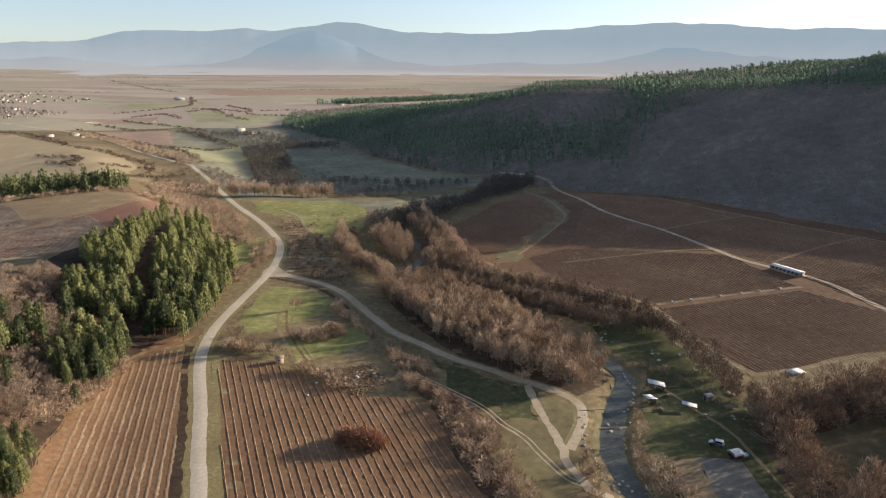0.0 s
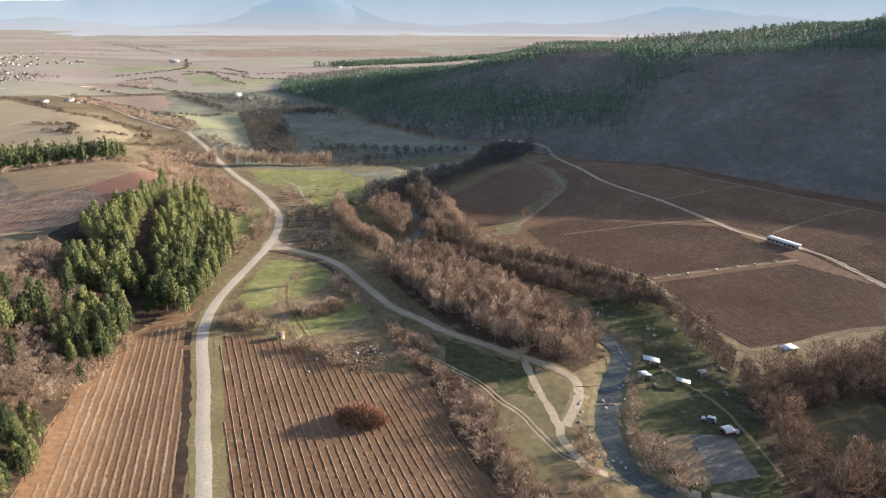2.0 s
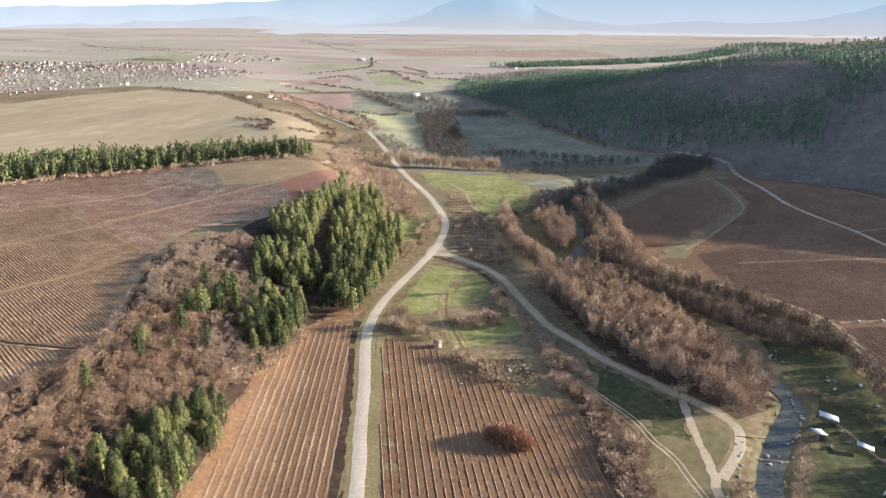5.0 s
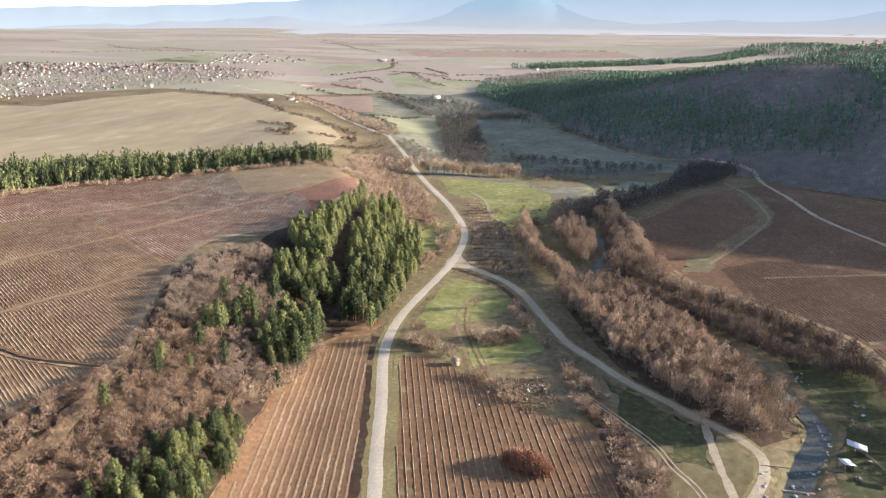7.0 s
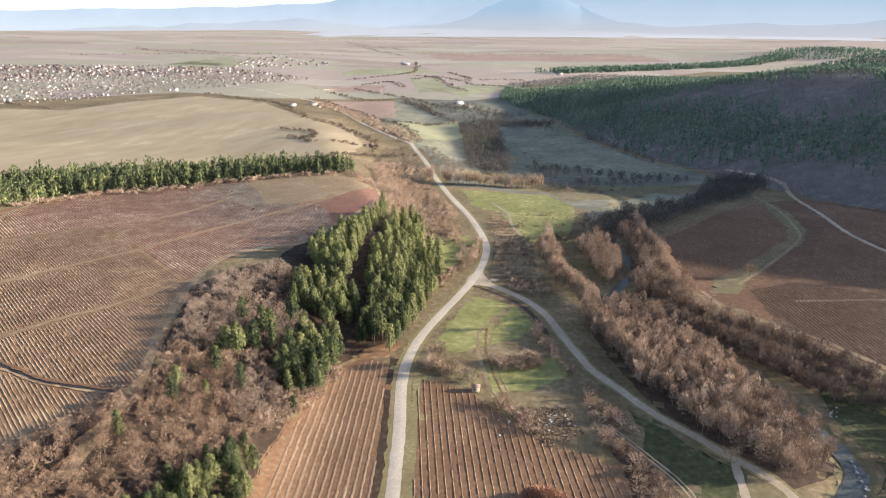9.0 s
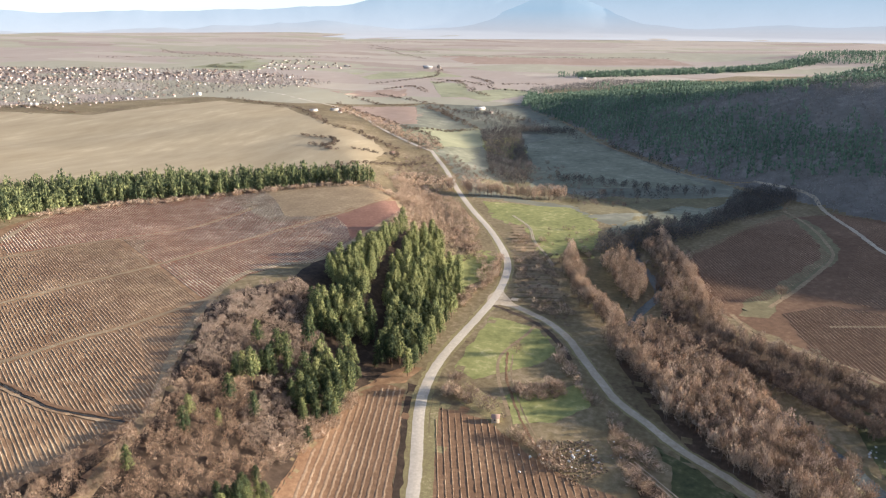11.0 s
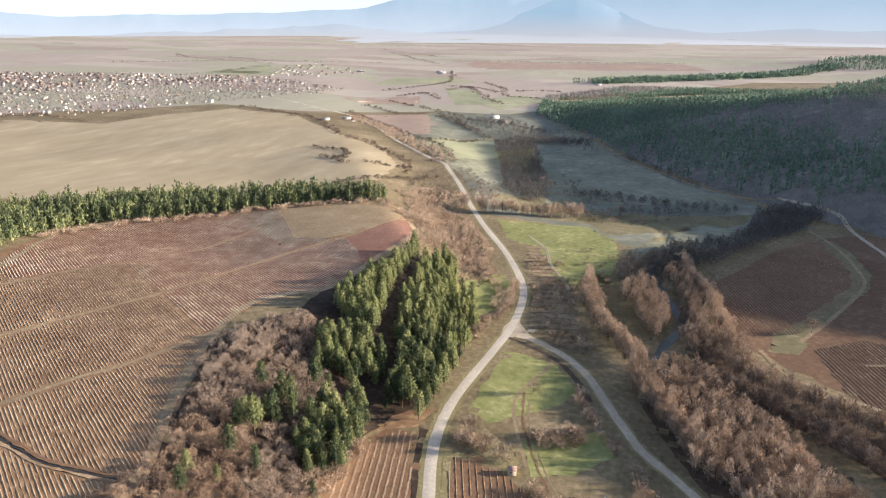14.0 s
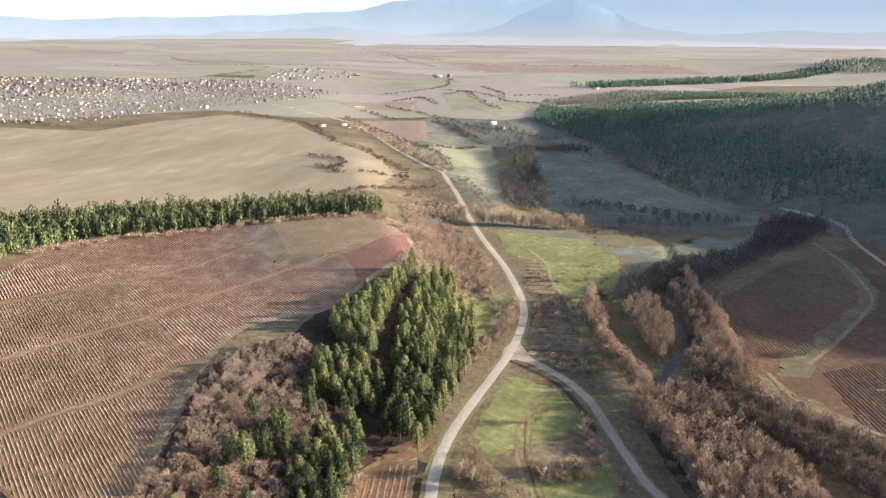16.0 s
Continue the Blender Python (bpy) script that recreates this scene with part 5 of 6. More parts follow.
creek = along([(-286, 775), (-330, 830), (-400, 905), (-480, 990), (-560, 1060)], 34, 6, 320, 5) + scatter([(-262, 640), (-225, 640), (-190, 600), (-215, 570), (-260, 600)], 6, 321, clear=4)
plant_stuff("creek_scrub", FAR_SHRUBS, creek, BARK, TWIGS, "tan scrub along the far road", "bushes", (0.7, 1.5), 15)
spit = along([(-290, 1840), (-190, 1920), (-80, 2030), (135, 2190), (330, 2400)], 90, 8, 322, 0) + scatter([(250, 2330), (330, 2620), (520, 2780), (760, 2760), (800, 2480), (560, 2350)], 17, 323, 0.5, 0)
plant_stuff("far_wood", FAR_PINES, spit, PINE_BARK, HAZY_NEEDLES, "dark wood on the far rise", "forest", (1.0, 1.7), 16)


# ---- buildings and things ----
def box(x, y, z, a, b, c, turn=0.0):
    """A box a x b x c, standing on z, with its middle at x, y."""
    q = np.array([(i, j, k) for k in (0, 1) for j in (-0.5, 0.5) for i in (-0.5, 0.5)], float) * (a, b, c)
    ca, sa = math.cos(radians(turn)), math.sin(radians(turn))
    v = np.column_stack([q[:, 0] * ca - q[:, 1] * sa + x, q[:, 0] * sa + q[:, 1] * ca + y, q[:, 2] + z])
    return v, np.array([(0, 2, 1), (1, 2, 3), (4, 5, 6), (5, 7, 6), (0, 1, 4), (1, 5, 4), (2, 6, 3), (3, 6, 7), (0, 4, 2), (2, 4, 6), (1, 3, 5), (3, 7, 5)])


def prism(profile, width, x=0.0):
    """A side outline (y, z), drawn out across x, with a narrower chamfer at both sides."""
    p = np.array(profile, float)
    n, mid = len(p), p.mean(0)
    inner = mid + (p - mid) * 0.93
    rings = [np.column_stack([np.full(n, x + s * width / 2 * f), q]) for s, f, q in ((-1, 1, inner), (-1, 0.93, p), (1, 0.93, p), (1, 1, inner))]
    v, t = np.concatenate(rings), []
    for r in range(3):
        for k in range(n):
            j = (k + 1) % n
            t += [(r * n + k, r * n + j, (r + 1) * n + j), (r * n + k, (r + 1) * n + j, (r + 1) * n + k)]
    for k in range(1, n - 1):
        t += [(0, k, k + 1), (3 * n, 3 * n + k + 1, 3 * n + k)]
    return v, np.array(t)


def wheel_round(x, y, r, w, n=10):
    p = [(y + r * math.cos(2 * math.pi * k / n), r + r * math.sin(2 * math.pi * k / n)) for k in range(n)]
    return prism(p, w, x)


def gable(a, b, wall, rise, eave=0.4, thick=0.18):
    """A pitched roof slab of two slopes, ridge along a."""
    la, lb = a / 2 + eave, b / 2 + eave
    drop = rise * eave / (b / 2)
    v, t = [], []
    for s in (-1, 1):
        n = len(v)
        for x in (-la, la):
            v += [(x, 0, wall + rise), (x, s * lb, wall - drop), (x, 0, wall + rise + thick), (x, s * lb, wall - drop + thick)]
        t += [(n + q[0], n + q[1], n + q[2]) for q in ((2, 6, 7), (2, 7, 3), (0, 1, 5), (0, 5, 4), (1, 3, 7), (1, 7, 5), (0, 2, 3), (0, 3, 1), (4, 5, 7), (4, 7, 6))]
    return np.array(v), np.array(t)


def gable_walls(a, b, wall, rise):
    """Four walls with two gable ends."""
    x, y = a / 2, b / 2
    v = [(-x, -y, -0.6), (x, -y, -0.6), (x, y, -0.6), (-x, y, -0.6), (-x, -y, wall), (x, -y, wall), (x, y, wall), (-x, y, wall), (-x, 0, wall + rise), (x, 0, wall + rise)]
    return np.array(v, float), np.array([(0, 1, 5), (0, 5, 4), (2, 3, 7), (2, 7, 6), (1, 2, 6), (1, 6, 5), (5, 6, 9), (3, 0, 4), (3, 4, 7), (7, 4, 8)])


def thing(name, x, y, turn, label, category, group="", up=0.0):
    root = new(name)
    root.empty_display_size = 0.5
    root.matrix_basis = pose(x, y, float(grid_height(x, y)) + up, 0, 0, turn)
    return tagged(root, label, category, group)


def piece(name, vt, mat, parent, label=""):
    return part(name, mesh_of(name, vt[0], vt[1], mat), parent, label)


WHITE_WALL = material("whitewashed_wall", (0.26, 0.225, 0.19), (0.66, 0.60, 0.53), 0.6, 0.08, own=0.6, third=(0.50, 0.445, 0.375))
OCHRE_WALL = material("ochre_plaster", (0.48, 0.38, 0.27), (0.68, 0.58, 0.44), 0.8, 0.2, third=(0.58, 0.48, 0.35))
TILE_ROOF = material("clay_tile_roof", (0.18, 0.11, 0.085), (0.38, 0.25, 0.19), 0.8, 0.06, own=0.6, third=(0.27, 0.17, 0.13))
WHITE_SHEET = material("white_metal_sheet", (0.66, 0.66, 0.65), (0.84, 0.84, 0.83), 1.2, 0.3, rough=0.5, third=(0.78, 0.78, 0.77))
GREY_SHEET = material("dull_grey_sheet", (0.30, 0.30, 0.29), (0.50, 0.49, 0.48), 1.0, 0.2, rough=0.6, third=(0.40, 0.395, 0.385))
GREY_WOOD = material("weathered_wood", (0.16, 0.13, 0.10), (0.34, 0.29, 0.23), 3.0, 0.4, third=(0.24, 0.20, 0.16))
CONCRETE = material("old_concrete", (0.17, 0.15, 0.122), (0.30, 0.27, 0.225), 0.7, 0.12, bump=0.03, third=(0.235, 0.21, 0.172))
STONE = material("river_stone", (0.32, 0.30, 0.27), (0.60, 0.58, 0.54), 1.0, 0.2, own=0.4, bump=0.05, third=(0.46, 0.44, 0.40))
PAINT = material("white_car_paint", (0.74, 0.75, 0.76), (0.82, 0.83, 0.84), 1.0, 0.3, rough=0.3, spec=0.5)
RED_PAINT = material("dull_red_paint", (0.22, 0.03, 0.03), (0.36, 0.07, 0.06), 1.0, 0.3, rough=0.5)
GLASS = material("dark_window_glass", (0.02, 0.025, 0.03), (0.05, 0.055, 0.06), 1.0, 0.3, rough=0.1, spec=0.6)
RUBBER = material("black_rubber", (0.02, 0.02, 0.02), (0.04, 0.04, 0.04), 4.0, 1.0)
# Near-black colour painted for the shade inside openings and the trench.
SHADE_OPENING = material("opening_shade", (0.03, 0.03, 0.03), (0.06, 0.055, 0.05), 1.0, 0.3)


def vehicle(x, y, turn, label):
    car = thing("van", x, y, turn, label, "vehicle", up=0.12)
    piece("body", prism([(-2.2, 0.35), (-2.25, 1.0), (-2.15, 1.25), (1.1, 1.3), (2.1, 1.05), (2.25, 0.75), (2.2, 0.35)], 1.8), PAINT, car)
    piece("cabin", prism([(-2.1, 1.26), (-1.95, 1.95), (-1.6, 2.05), (0.4, 2.0), (1.05, 1.3)], 1.66), PAINT, car)
    for s in (-1, 1):
        piece("side_window", prism([(-1.8, 1.4), (-1.72, 1.85), (0.3, 1.83), (0.75, 1.4)], 0.02, s * 0.835), GLASS, car, "dark side window")
        for y0 in (-1.4, 1.4):
            w = piece("wheel", wheel_round(s * 0.82, y0, 0.34, 0.22), RUBBER, car)
            piece("rim", wheel_round(s * 0.935, y0, 0.18, 0.02, 8), STONE, w)
            w.children[0].location.z = 0.16
    v, t = box(0, 0, 0, 1.5, 0.05, 0.62)
    v[:, 1] += 0.72 - v[:, 2] * 0.95 + 0.36
    v[:, 2] += 1.36
    piece("windscreen", (v, t), GLASS, car, "dark windscreen")
    piece("rear_window", box(0, -2.06, 1.42, 1.4, 0.05, 0.42), GLASS, car, "dark rear window")


vehicle(85, 187.5, 62, "white van parked on the camp meadow")

# concrete yard by the camp
slab = draped("concrete_yard", [(77, 181), (89.5, 180), (89.5, 160), (75, 157)], CONCRETE, 0.2, "worn grey concrete yard with joints", "pavement", 0.2)
draped("gravel_patch", [(69, 178), (76, 181), (75, 157), (64, 155)], FAINT_TRACK, 0.16, "trodden grey gravel beside the yard", "pavement", 2.5)

# red stall with a curved white cover
stall = thing("market_trailer", 88, 180.5, 20, "dull red trailer under a curved white cover", "trailer", up=0.2)
piece("body", prism([(-1.3, 0.45), (-1.35, 1.9), (1.35, 1.9), (1.3, 0.45)], 3.2), RED_PAINT, stall)
arc = [(1.75 * math.cos(a), 1.7 + 0.9 * math.sin(a)) for a in np.linspace(0, math.pi, 9)]
piece("cover", prism(arc + [(q[0] * 0.94, q[1] - 0.08) for q in arc[::-1]], 3.6), WHITE_SHEET, stall, "curved white cover")
for s in (-1, 1):
    piece("wheel", wheel_round(s * 1.5, 0, 0.35, 0.2), RUBBER, stall)
piece("drawbar", box(0, 2.0, 0.45, 0.12, 1.6, 0.1), RUBBER, stall)
crate = thing("white_crate", 91.5, 181.5, 10, "small white plastic crate on the ground", "crate", up=0.15)
piece("walls", joined([box(0, -0.6, 0, 1.3, 0.08, 0.8), box(0, 0.6, 0, 1.3, 0.08, 0.8), box(-0.62, 0, 0, 0.08, 1.1, 0.8), box(0.62, 0, 0, 0.08, 1.1, 0.8)]), WHITE_SHEET, crate)
piece("lid", box(0, 0, 0.8, 1.36, 1.28, 0.07), WHITE_SHEET, crate)


def shelter(x, y, turn, a, b, tall, tilt, label, back=True):
    """An open shelter: four posts, a sloping ribbed sheet roof, a back wall and a bench."""
    root = thing("shelter", x, y, turn, label, "shelter", "camp shelters", up=0.05)
    for sx in (-1, 1):
        for sy in (-1, 1):
            piece("post", box(sx * (a / 2 - 0.2), sy * (b / 2 - 0.2), -0.3, 0.14, 0.14, tall + 0.3 + sy * tilt * 0.5), GREY_WOOD, root)
    n = 2 * max(6, int(a / 0.5))
    line = [(-a / 2 + a * k / n, 0.05 * (k % 2)) for k in range(n + 1)]
    v = np.array([(x, y, tall + y * tilt / b + up + lift) for lift in (0.0, 0.03) for y in (-b / 2 - 0.25, b / 2 + 0.25) for x, up in line])
    m, t = n + 1, []
    for k in range(n):
        t += [(k, m + k, k + 1), (k + 1, m + k, m + k + 1), (2 * m + k, 2 * m + k + 1, 3 * m + k), (2 * m + k + 1, 3 * m + k + 1, 3 * m + k)]
        t += [(k, k + 1, 2 * m + k), (k + 1, 2 * m + k + 1, 2 * m + k), (m + k, 3 * m + k, m + k + 1), (m + k + 1, 3 * m + k, 3 * m + k + 1)]
    roof = new("roof", mesh_of("roof", v, t, WHITE_SHEET))
    roof.parent = root
    if back:
        piece("back_wall", box(0, -b / 2 + 0.2, 0, a - 0.5, 0.06, tall * 0.8), GREY_WOOD, root)
        piece("bench", joined([box(0, 0.2, 0.42, a * 0.6, 0.4, 0.06), box(-a * 0.25, 0.2, 0, 0.1, 0.35, 0.42), box(a * 0.25, 0.2, 0, 0.1, 0.35, 0.42)]), GREY_WOOD, root)
    return root


shelter(77.5, 225, 80, 3.6, 5.6, 2.6, 1.0, "open wooden shelter with a long white sheet roof by the river")
shelter(72, 214.5, 115, 3.6, 3.8, 2.5, 0.9, "small wooden shelter with a bright white roof")
shelter(84.5, 210.5, 72, 2.6, 4.4, 1.9, 0.6, "low shelter with a flat white sheet roof", False)

# small things on the camp meadow
def pallet(x, y, turn):
    """A weathered pallet: three bearers and seven boards."""
    root = thing("pallet", x, y, turn, "weathered grey timber pallet on the grass", "pallet", "pallets on the meadow", up=0.06)
    for k in (-1, 0, 1):
        piece("bearer", box(k * 1.2, 0, 0, 0.16, 3.2, 0.14), GREY_WOOD, root)
    for k in range(7):
        piece("board", box(0, -1.5 + 0.5 * k, 0.14, 2.8, 0.36, 0.05), GREY_WOOD, root)


pallet(98.5, 211.5, 20)
pallet(103, 221, 35)
cabin = thing("cabin", 93.5, 217, 20, "small grey timber cabin with a sheet roof", "cabin", up=0.05)
piece("wall", gable_walls(2.6, 2.2, 1.9, 0.35), GREY_WOOD, cabin)
piece("roof", gable(2.6, 2.2, 1.9, 0.35, 0.2, 0.07), GREY_SHEET, cabin, "dull grey sheet roof")
piece("door", box(-1.31, 0.2, 0, 0.05, 0.8, 1.7), SHADE_OPENING, cabin, "dark panel for a shaded doorway")
for x, y, turn in ((80, 219.5, 30), (74.5, 209.5, 75), (88, 205.5, 10)):
    table = thing("picnic_table", x, y, turn, "weathered timber picnic table with two benches", "table", "picnic tables", up=0.04)
    piece("tabletop", box(0, 0, 0.72, 1.8, 0.8, 0.06), GREY_WOOD, table)
    for s in (-1, 1):
        piece("bench", box(0, s * 0.75, 0.42, 1.8, 0.3, 0.05), GREY_WOOD, table)
        piece("leg", box(s * 0.65, 0, -0.05, 0.1, 1.5, 0.42), GREY_WOOD, table)
        piece("support", box(s * 0.65, 0, 0.37, 0.1, 0.6, 0.35), GREY_WOOD, table)
footbridge = thing("footbridge", 56.5, 199.5, 5, "narrow plank footbridge across the river", "footbridge", up=0.0)
for k in range(2):
    piece("beam", box(0, -0.45 + 0.9 * k, 0.55, 10.5, 0.18, 0.2), GREY_WOOD, footbridge)
for k in range(18):
    piece("plank", box(-5.0 + 0.59 * k, 0, 0.75, 0.5, 1.2, 0.05), GREY_WOOD, footbridge)

# hut at the field's edge
hut = thing("hut", -64, 246.5, 12, "small ochre plastered hut at the field's edge", "hut", up=0.05)
piece("wall", gable_walls(3.0, 2.6, 2.1, 0.6), OCHRE_WALL, hut)
piece("roof", gable(3.0, 2.6, 2.1, 0.6, 0.25, 0.1), TILE_ROOF, hut)
piece("door", box(1.51, 0.3, 0, 0.05, 0.8, 1.8), GREY_WOOD, hut)
piece("window", box(-0.3, -1.31, 0.9, 0.7, 0.05, 0.6), GLASS, hut)

# long white shed by the vineyard track
shed = thing("long_shed", 188, 356, -62, "long low white shed with dark openings", "shed", up=0.05)
piece("wall", gable_walls(18, 4.2, 2.5, 0.25), WHITE_WALL, shed)
piece("roof", gable(18, 4.2, 2.5, 0.25, 0.35, 0.1), WHITE_SHEET, shed, "pale sheet-metal roof")
for k in range(7):
    piece("window", box(-7.2 + 2.4 * k, -2.12, 0.9, 1.3, 0.05, 1.1), SHADE_OPENING, shed, "dark panel for a shaded window opening")
piece("door", box(9.02, 0, 0, 0.05, 1.6, 2.1), GREY_WOOD, shed)
tank = thing("low_tank", 134, 237, 20, "low white concrete water tank", "tank", up=0.02)
piece("wall", joined([box(0, -1.9, -0.3, 6.4, 0.25, 0.9), box(0, 1.9, -0.3, 6.4, 0.25, 0.9), box(-3.1, 0, -0.3, 0.25, 3.6, 0.9), box(3.1, 0, -0.3, 0.25, 3.6, 0.9)]), WHITE_WALL, tank)
piece("cover", box(0, 0, 0.5, 6.0, 3.6, 0.1), WHITE_SHEET, tank)


def rock(seed, size, flatness=0.6):
    """A weathered stone."""
    bm = bmesh.new()
    bmesh.ops.create_icosphere(bm, subdivisions=1, radius=size)
    for v in bm.verts:
        v.co *= 1 + 0.5 * noise.noise(v.co * 1.3 / size + Vector((seed, seed * 2, 0)))
        v.co.z *= flatness
    me = bpy.data.meshes.new("stone")
    bm.to_mesh(me)
    bm.free()
    me.materials.append(STONE)
    return me


ROCKS = [rock(k + 1, 0.5) for k in range(6)]
MOUND_SOIL = material("stony_brown_spoil", (0.10, 0.066, 0.043), (0.27, 0.19, 0.13), 1.2, 0.15, island=0.25, bump=0.1, third=(0.175, 0.12, 0.08))
spoil = []
mr = random.Random(61)
for x, y in scatter([(-44, 240), (-28, 245), (-19, 229), (-29, 217), (-39, 226)], 1.05, 62, 0.5, 2):
    q = np.array([v.co[:] for v in ROCKS[mr.randrange(6)].vertices]) * mr.uniform(0.4, 0.95) * (1.2, 1.2, 0.9)
    spoil.append((q + (x, y, float(grid_height(x, y)) + mr.uniform(0.0, 0.5)), np.array([p.vertices[:] for p in ROCKS[0].polygons])))
tagged(new("rubble", mesh_of("rubble", *joined(spoil), MOUND_SOIL)), "heaps of brown stony spoil beside the field", "rubble", kind="stuff")
rng = random.Random(5)
stones = []
for a, b in zip([(68.5, 243), (70, 235), (70, 226), (67, 217), (63, 211)], [(70, 235), (70, 226), (67, 217), (63, 211), (56, 209)]):
    for k in range(5):
        t = (k + rng.random()) / 5
        stones.append((a[0] + (b[0] - a[0]) * t + rng.uniform(-0.5, 0.5), a[1] + (b[1] - a[1]) * t + rng.uniform(-0.5, 0.5), rng.uniform(0.6, 1.3)))
for x, y in smooth_line([(47, 206), (45, 196), (45, 184), (47, 172), (49, 162)], 1.6):
    stones.append((x + rng.uniform(-1, 1), y + rng.uniform(-1, 1), rng.uniform(0.4, 1.2)))
for cx, cy, n, spread in ((69, 273, 9, 2.5), (98, 241, 7, 2), (87, 257, 4, 1.5), (100, 225, 10, 2.5), (100, 206, 6, 3), (53, 168, 8, 3), (57, 200, 6, 3), (-46, 230, 8, 4), (-28, 236, 40, 6)):
    for _ in range(n):
        stones.append((cx + rng.gauss(0, spread), cy + rng.gauss(0, spread), rng.uniform(0.4, 1.3)))
for k, (x, y, s) in enumerate(stones):
    ob = new("stone", ROCKS[k % 6])
    z = max(float(grid_height(x, y)), float(land(x, y)) - 1.05)
    ob.matrix_basis = Matrix.LocRotScale((x, y, z + 0.08 * s), Euler((0, 0, rng.uniform(0, 6))), (s * rng.uniform(0.8, 1.4), s, s))
    tagged(ob, "pale weathered stone by the river", "stone", "river stones")
for x, y, turn, a in ((99.5, 193, -70, 9.0), (101, 192.5, -70, 9.0), (62.5, 158, 60, 4.5), (51, 209.5, 5, 9)):
    beam = new("beam", mesh_of("beam", *stick((-a / 2, 0, 0.25), (a / 2, 0, 0.3), 0.16, 0.12, 6), GREY_WOOD))
    beam.matrix_basis = pose(x, y, max(float(grid_height(x, y)), float(land(x, y)) - 1.0), 0, 0, turn)
    tagged(beam, "long weathered timber pole lying on the ground", "pole")
for x, y in ((112, 314), (122, 316.5), (138, 321), (150, 324.5), (160, 327), (172, 330), (96, 254), (86, 249)):
    sack = new("sack", mesh_of("sack", *prism([(-0.7, 0.05), (-0.75, 0.35), (-0.4, 0.6), (0.45, 0.62), (0.8, 0.3), (0.7, 0.02)], 1.0), WHITE_SHEET))
    sack.matrix_basis = pose(x, y, float(grid_height(x, y)) + 0.2, 0, 0, x * 37 % 180)
    tagged(sack, "white filled sack lying in the grass", "sack", "white sacks")

# concrete channel through the rough ground
for s in (-0.6, 0.6):
    ribbon("channel_wall", [(-128 + s, 530), (-109 + s, 503), (-98 + s, 471), (-85 + s, 446), (-76 + s, 425)], 0.7, DIRT, 0.75, 4, "pale earthen irrigation channel", "channel")
# trench across the plateau field
# The first strip lies flat, with the trench's inner shade as its colour.
for off, mat, wide, over in ((0, SHADE_OPENING, 1.1, 0.5), (1.35, BROWN_SOIL, 1.2, 1.6), (-1.3, FURROW_TAN, 1.0, 1.3)):
    ribbon("trench", [(x, y + off) for x, y in TRENCH], wide, mat, over, 2.5, "freshly dug trench with soil heaps beside it" if off else "flat dark strip for the shade in the open trench", "trench", uneven=0.9)

# round thicket in the vineyard
thicket = thing("thicket", -25, 187.5, 0, "dense rust-brown round thicket in the vineyard", "thicket")
stems, twigs = [], []
tr = random.Random(8)
for k in range(64):
    a, q = tr.uniform(0, 6.283), math.sqrt(tr.random())
    dx, dy = math.cos(a) * q * 7.4, math.sin(a) * q * 3.8 - math.cos(a) * q * 1.4
    s = (1.9 - 0.8 * q) * tr.uniform(0.9, 1.15)
    w, c = SHRUBS[k % 4]
    stems.append((w[0] * s + (dx, dy, 0), w[1]))
    twigs.append((c[0] * s + (dx, dy, 0), c[1]))
piece("stem", joined(stems), BARK, thicket)
piece("crown", joined(twigs), RUST_TWIGS, thicket)

# single trees
SOLO = [bare_tree(400 + k, 8.0, 3.6, limbs=12, twigs=520, low=0.2, thick=0.055, fat=0.22) for k in range(3)]
plant_things("bare_tree", SOLO, [(29.5, 226), (-77, 256), (53, 416), (102, 199), (112, 189), (-70, 304), (-85, 262), (46, 313)], BARK, TWIGS, "single bare tree with a wide round crown", "tree", "", (0.75, 1.05), 21)


# ---- town ----
def house(a, b, wall, rise, wall_mat, roof_mat, label):
    root = new("house")
    root.empty_display_size = 1
    tagged(root, label, "house", "houses of the town")
    piece("wall", gable_walls(a, b, wall, rise), wall_mat, root)
    piece("roof", gable(a, b, wall, rise), roof_mat, root)
    piece("chimney", box(a * 0.22, b * 0.12, wall + rise * 0.5, 0.7, 0.7, rise * 0.5 + 1.0), TILE_ROOF, root)
    return root


GREY_ROOF = material("grey_sheet_roof", (0.34, 0.33, 0.32), (0.55, 0.54, 0.52), 0.6, 0.1, own=0.4, third=(0.45, 0.44, 0.42))
MODELS = [house(11, 9, 4.2, 2.6, WHITE_WALL, TILE_ROOF, "white two-storey house with a clay tile roof"), house(9, 8, 3.2, 2.2, WHITE_WALL, TILE_ROOF, "small white house with a clay tile roof"),
          house(14, 9, 4.6, 2.8, OCHRE_WALL, TILE_ROOF, "ochre house with a clay tile roof"), house(24, 10, 4.5, 1.8, WHITE_WALL, GREY_ROOF, "long white barn with a grey roof"),
          house(10, 10, 5.0, 2.4, WHITE_WALL, GREY_ROOF, "white house with a grey roof")]
TOWN = [(-1030, 800), (-995, 838), (-905, 905), (-917, 1028), (-849, 1150), (-790, 1300), (-774, 1445), (-1054, 1600), (-1253, 1649), (-1568, 1560), (-1881, 1461), (-1500, 1080), (-1200, 900)]
GREEN_GAP = [(-960, 1060), (-1010, 1180), (-900, 1260), (-850, 1170)]
lots = [p for p in scatter(TOWN, 25, 500, 0.45, 0, 0.9) if not inside(GREEN_GAP, *p) and noise.noise(Vector((p[0] * 0.013, p[1] * 0.013, 2))) > -0.22]
lots, rest = nearest(lots, (-900, 1050), 290)
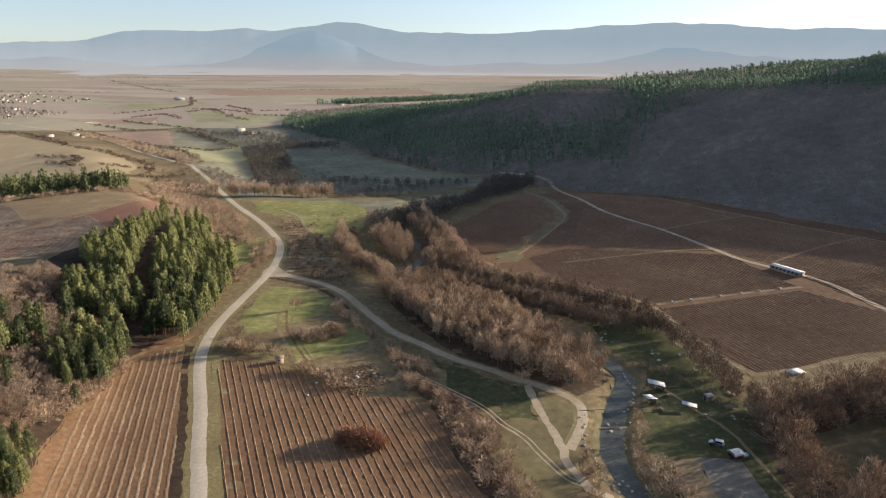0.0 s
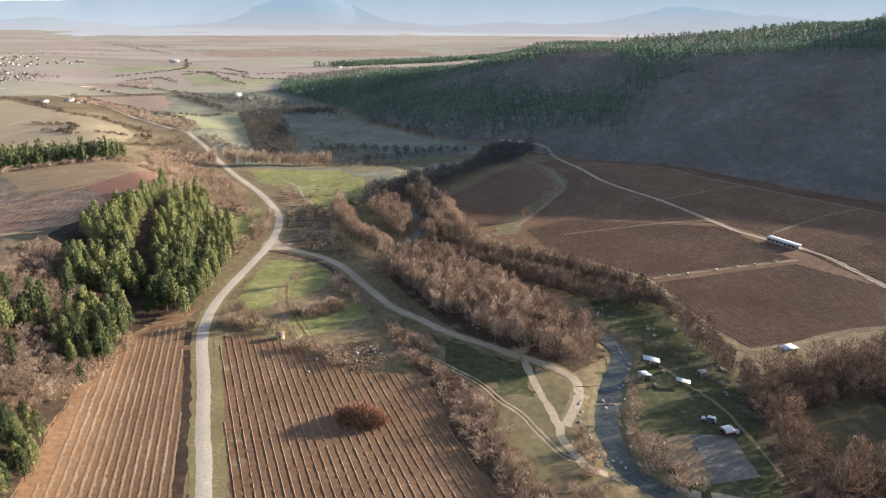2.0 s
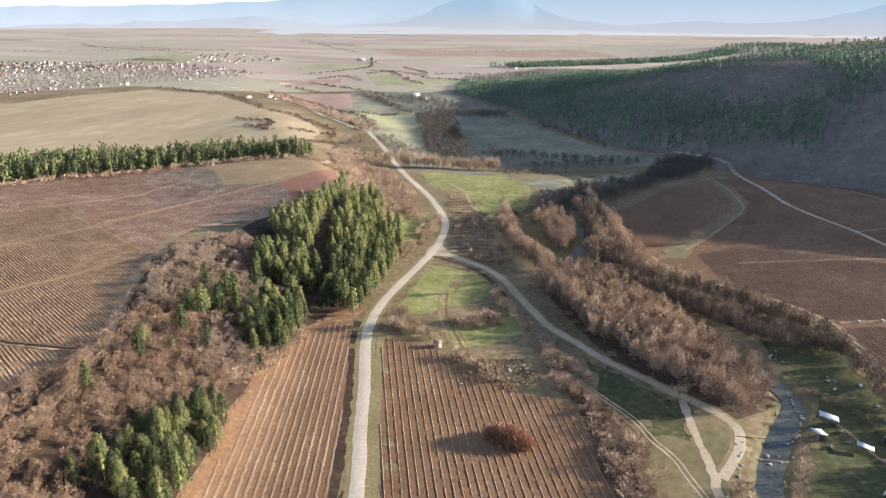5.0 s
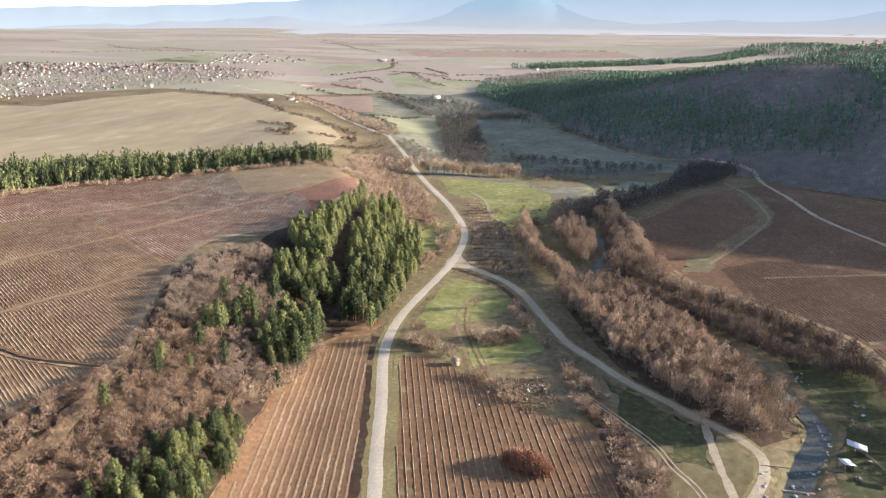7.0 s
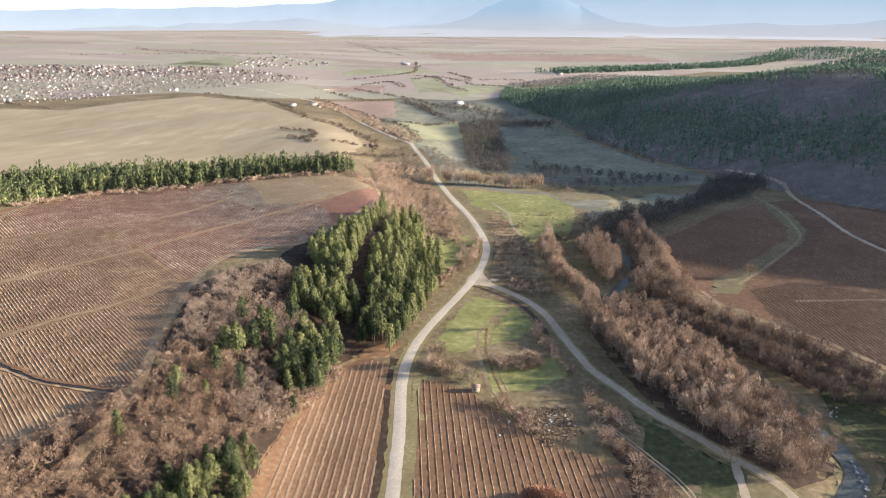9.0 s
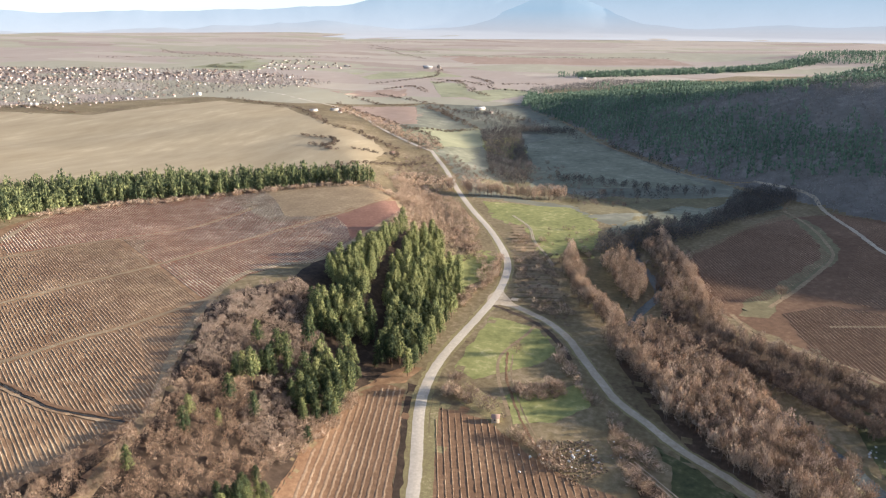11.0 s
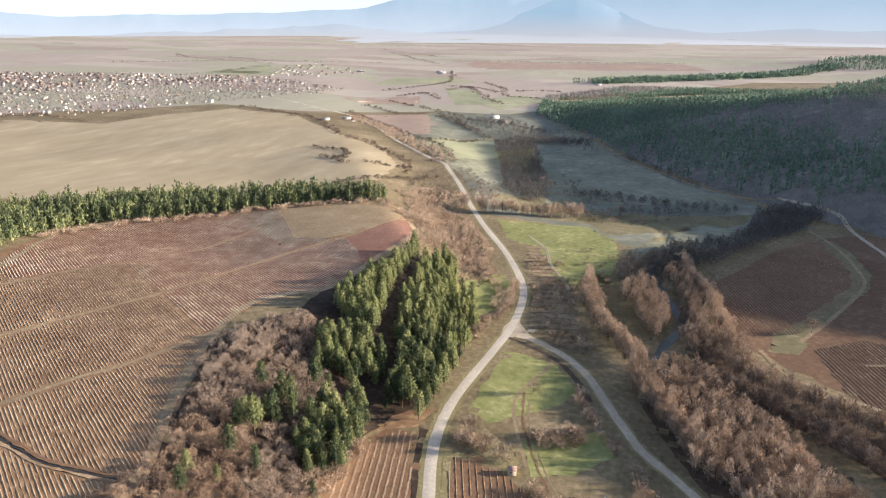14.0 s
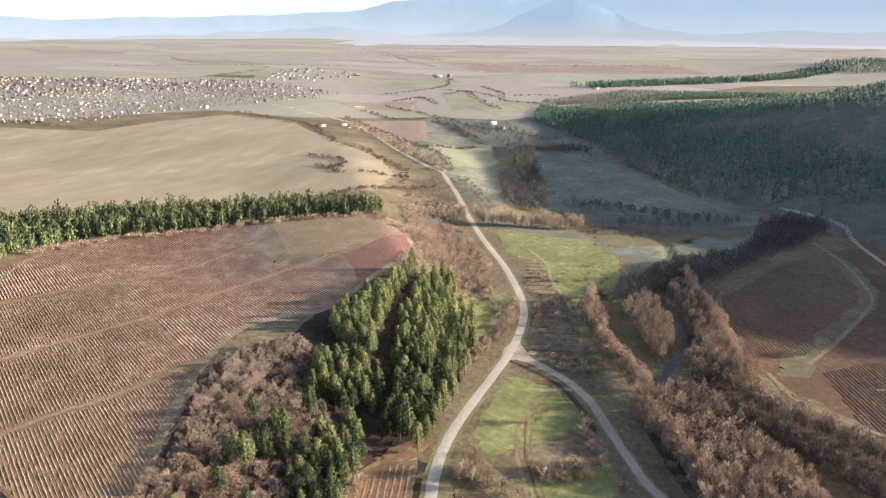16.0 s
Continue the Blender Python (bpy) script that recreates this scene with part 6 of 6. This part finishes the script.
rest += scatter([(-1090, 1560), (-1302, 2005), (-1293, 2180), (-976, 1966), (-1000, 1760)], 34, 501, 0.4, 0, 0.7)
rng = random.Random(12)
used = set()
for k, (x, y) in enumerate(lots):
    m = rng.choices(range(5), (4, 4, 2, 1, 3))[0]
    s = rng.uniform(0.45, 0.75)
    place = Matrix.LocRotScale((x, y, float(grid_height(x, y)) + 0.3), Euler((0, 0, rng.choice((0.4, 1.97)) + rng.uniform(-0.2, 0.2))), (s, s, s))
    if m in used:
        copy_thing(MODELS[m], place)
    else:
        used.add(m)
        MODELS[m].matrix_basis = place
for x, y, turn, m, s in ((-314, 718, 30, 1, 0.9), (-566, 985, 40, 3, 1.1), (-548, 1020, 40, 3, 1.2), (-530, 1005, 40, 1, 1.0), (-340, 1146, 35, 3, 1.6), (-310, 1110, 20, 1, 1.0), (-754, 1992, 20, 3, 2.2), (-780, 2040, 20, 3, 1.6), (-730, 2020, 110, 4, 1.8), (-262, 1775, 10, 3, 1.5), (-600, 1420, 10, 1, 1.0), (-1010, 1960, 30, 3, 1.5)):
    copy_thing(MODELS[m], Matrix.LocRotScale((x, y, float(grid_height(x, y)) + 0.3), Euler((0, 0, radians(turn))), (s, s, s)))
hr2 = random.Random(91)
far_walls, far_roofs = [], []
for x, y in rest:
    a, b, w, up = hr2.uniform(5, 9), hr2.uniform(4.5, 6.5), hr2.uniform(1.8, 3.2), hr2.uniform(1.2, 2.0)
    turn = hr2.choice((0.4, 1.97)) + hr2.uniform(-0.2, 0.2)
    c, q, z = math.cos(turn), math.sin(turn), float(grid_height(x, y)) + 0.3
    for store, (v, t) in ((far_walls, gable_walls(a, b, w, up)), (far_roofs, gable(a, b, w, up))):
        store.append((np.column_stack([v[:, 0] * c - v[:, 1] * q + x, v[:, 0] * q + v[:, 1] * c + y, v[:, 2] + z]), t))
v, t = joined(far_walls + far_roofs)
me = mesh_of("far_houses", v, t)
FAR_WALL = material("far_house_wall", (0.22, 0.19, 0.165), (0.66, 0.61, 0.55), 0.02, 0.004, island=0.9, third=(0.40, 0.36, 0.315))
FAR_ROOF = material("far_house_roof", (0.15, 0.105, 0.085), (0.34, 0.245, 0.195), 0.02, 0.004, island=0.9, third=(0.24, 0.165, 0.13))
me.materials.append(FAR_WALL)
me.materials.append(FAR_ROOF)
n_wall = sum(len(p[1]) for p in far_walls)
me.polygons.foreach_set("material_index", (np.arange(len(t)) >= n_wall).astype(np.int32))
tagged(new("far_houses", me), "dense small white and clay-roofed houses of the town", "houses", kind="stuff")
garden = scatter(TOWN, 15, 502, 0.5, 0, 0.9)
plant_stuff("garden_trees", FAR_TREES, garden, BARK, DARK_TWIGS, "bare garden trees between the houses", "trees", (0.5, 0.9), 17)
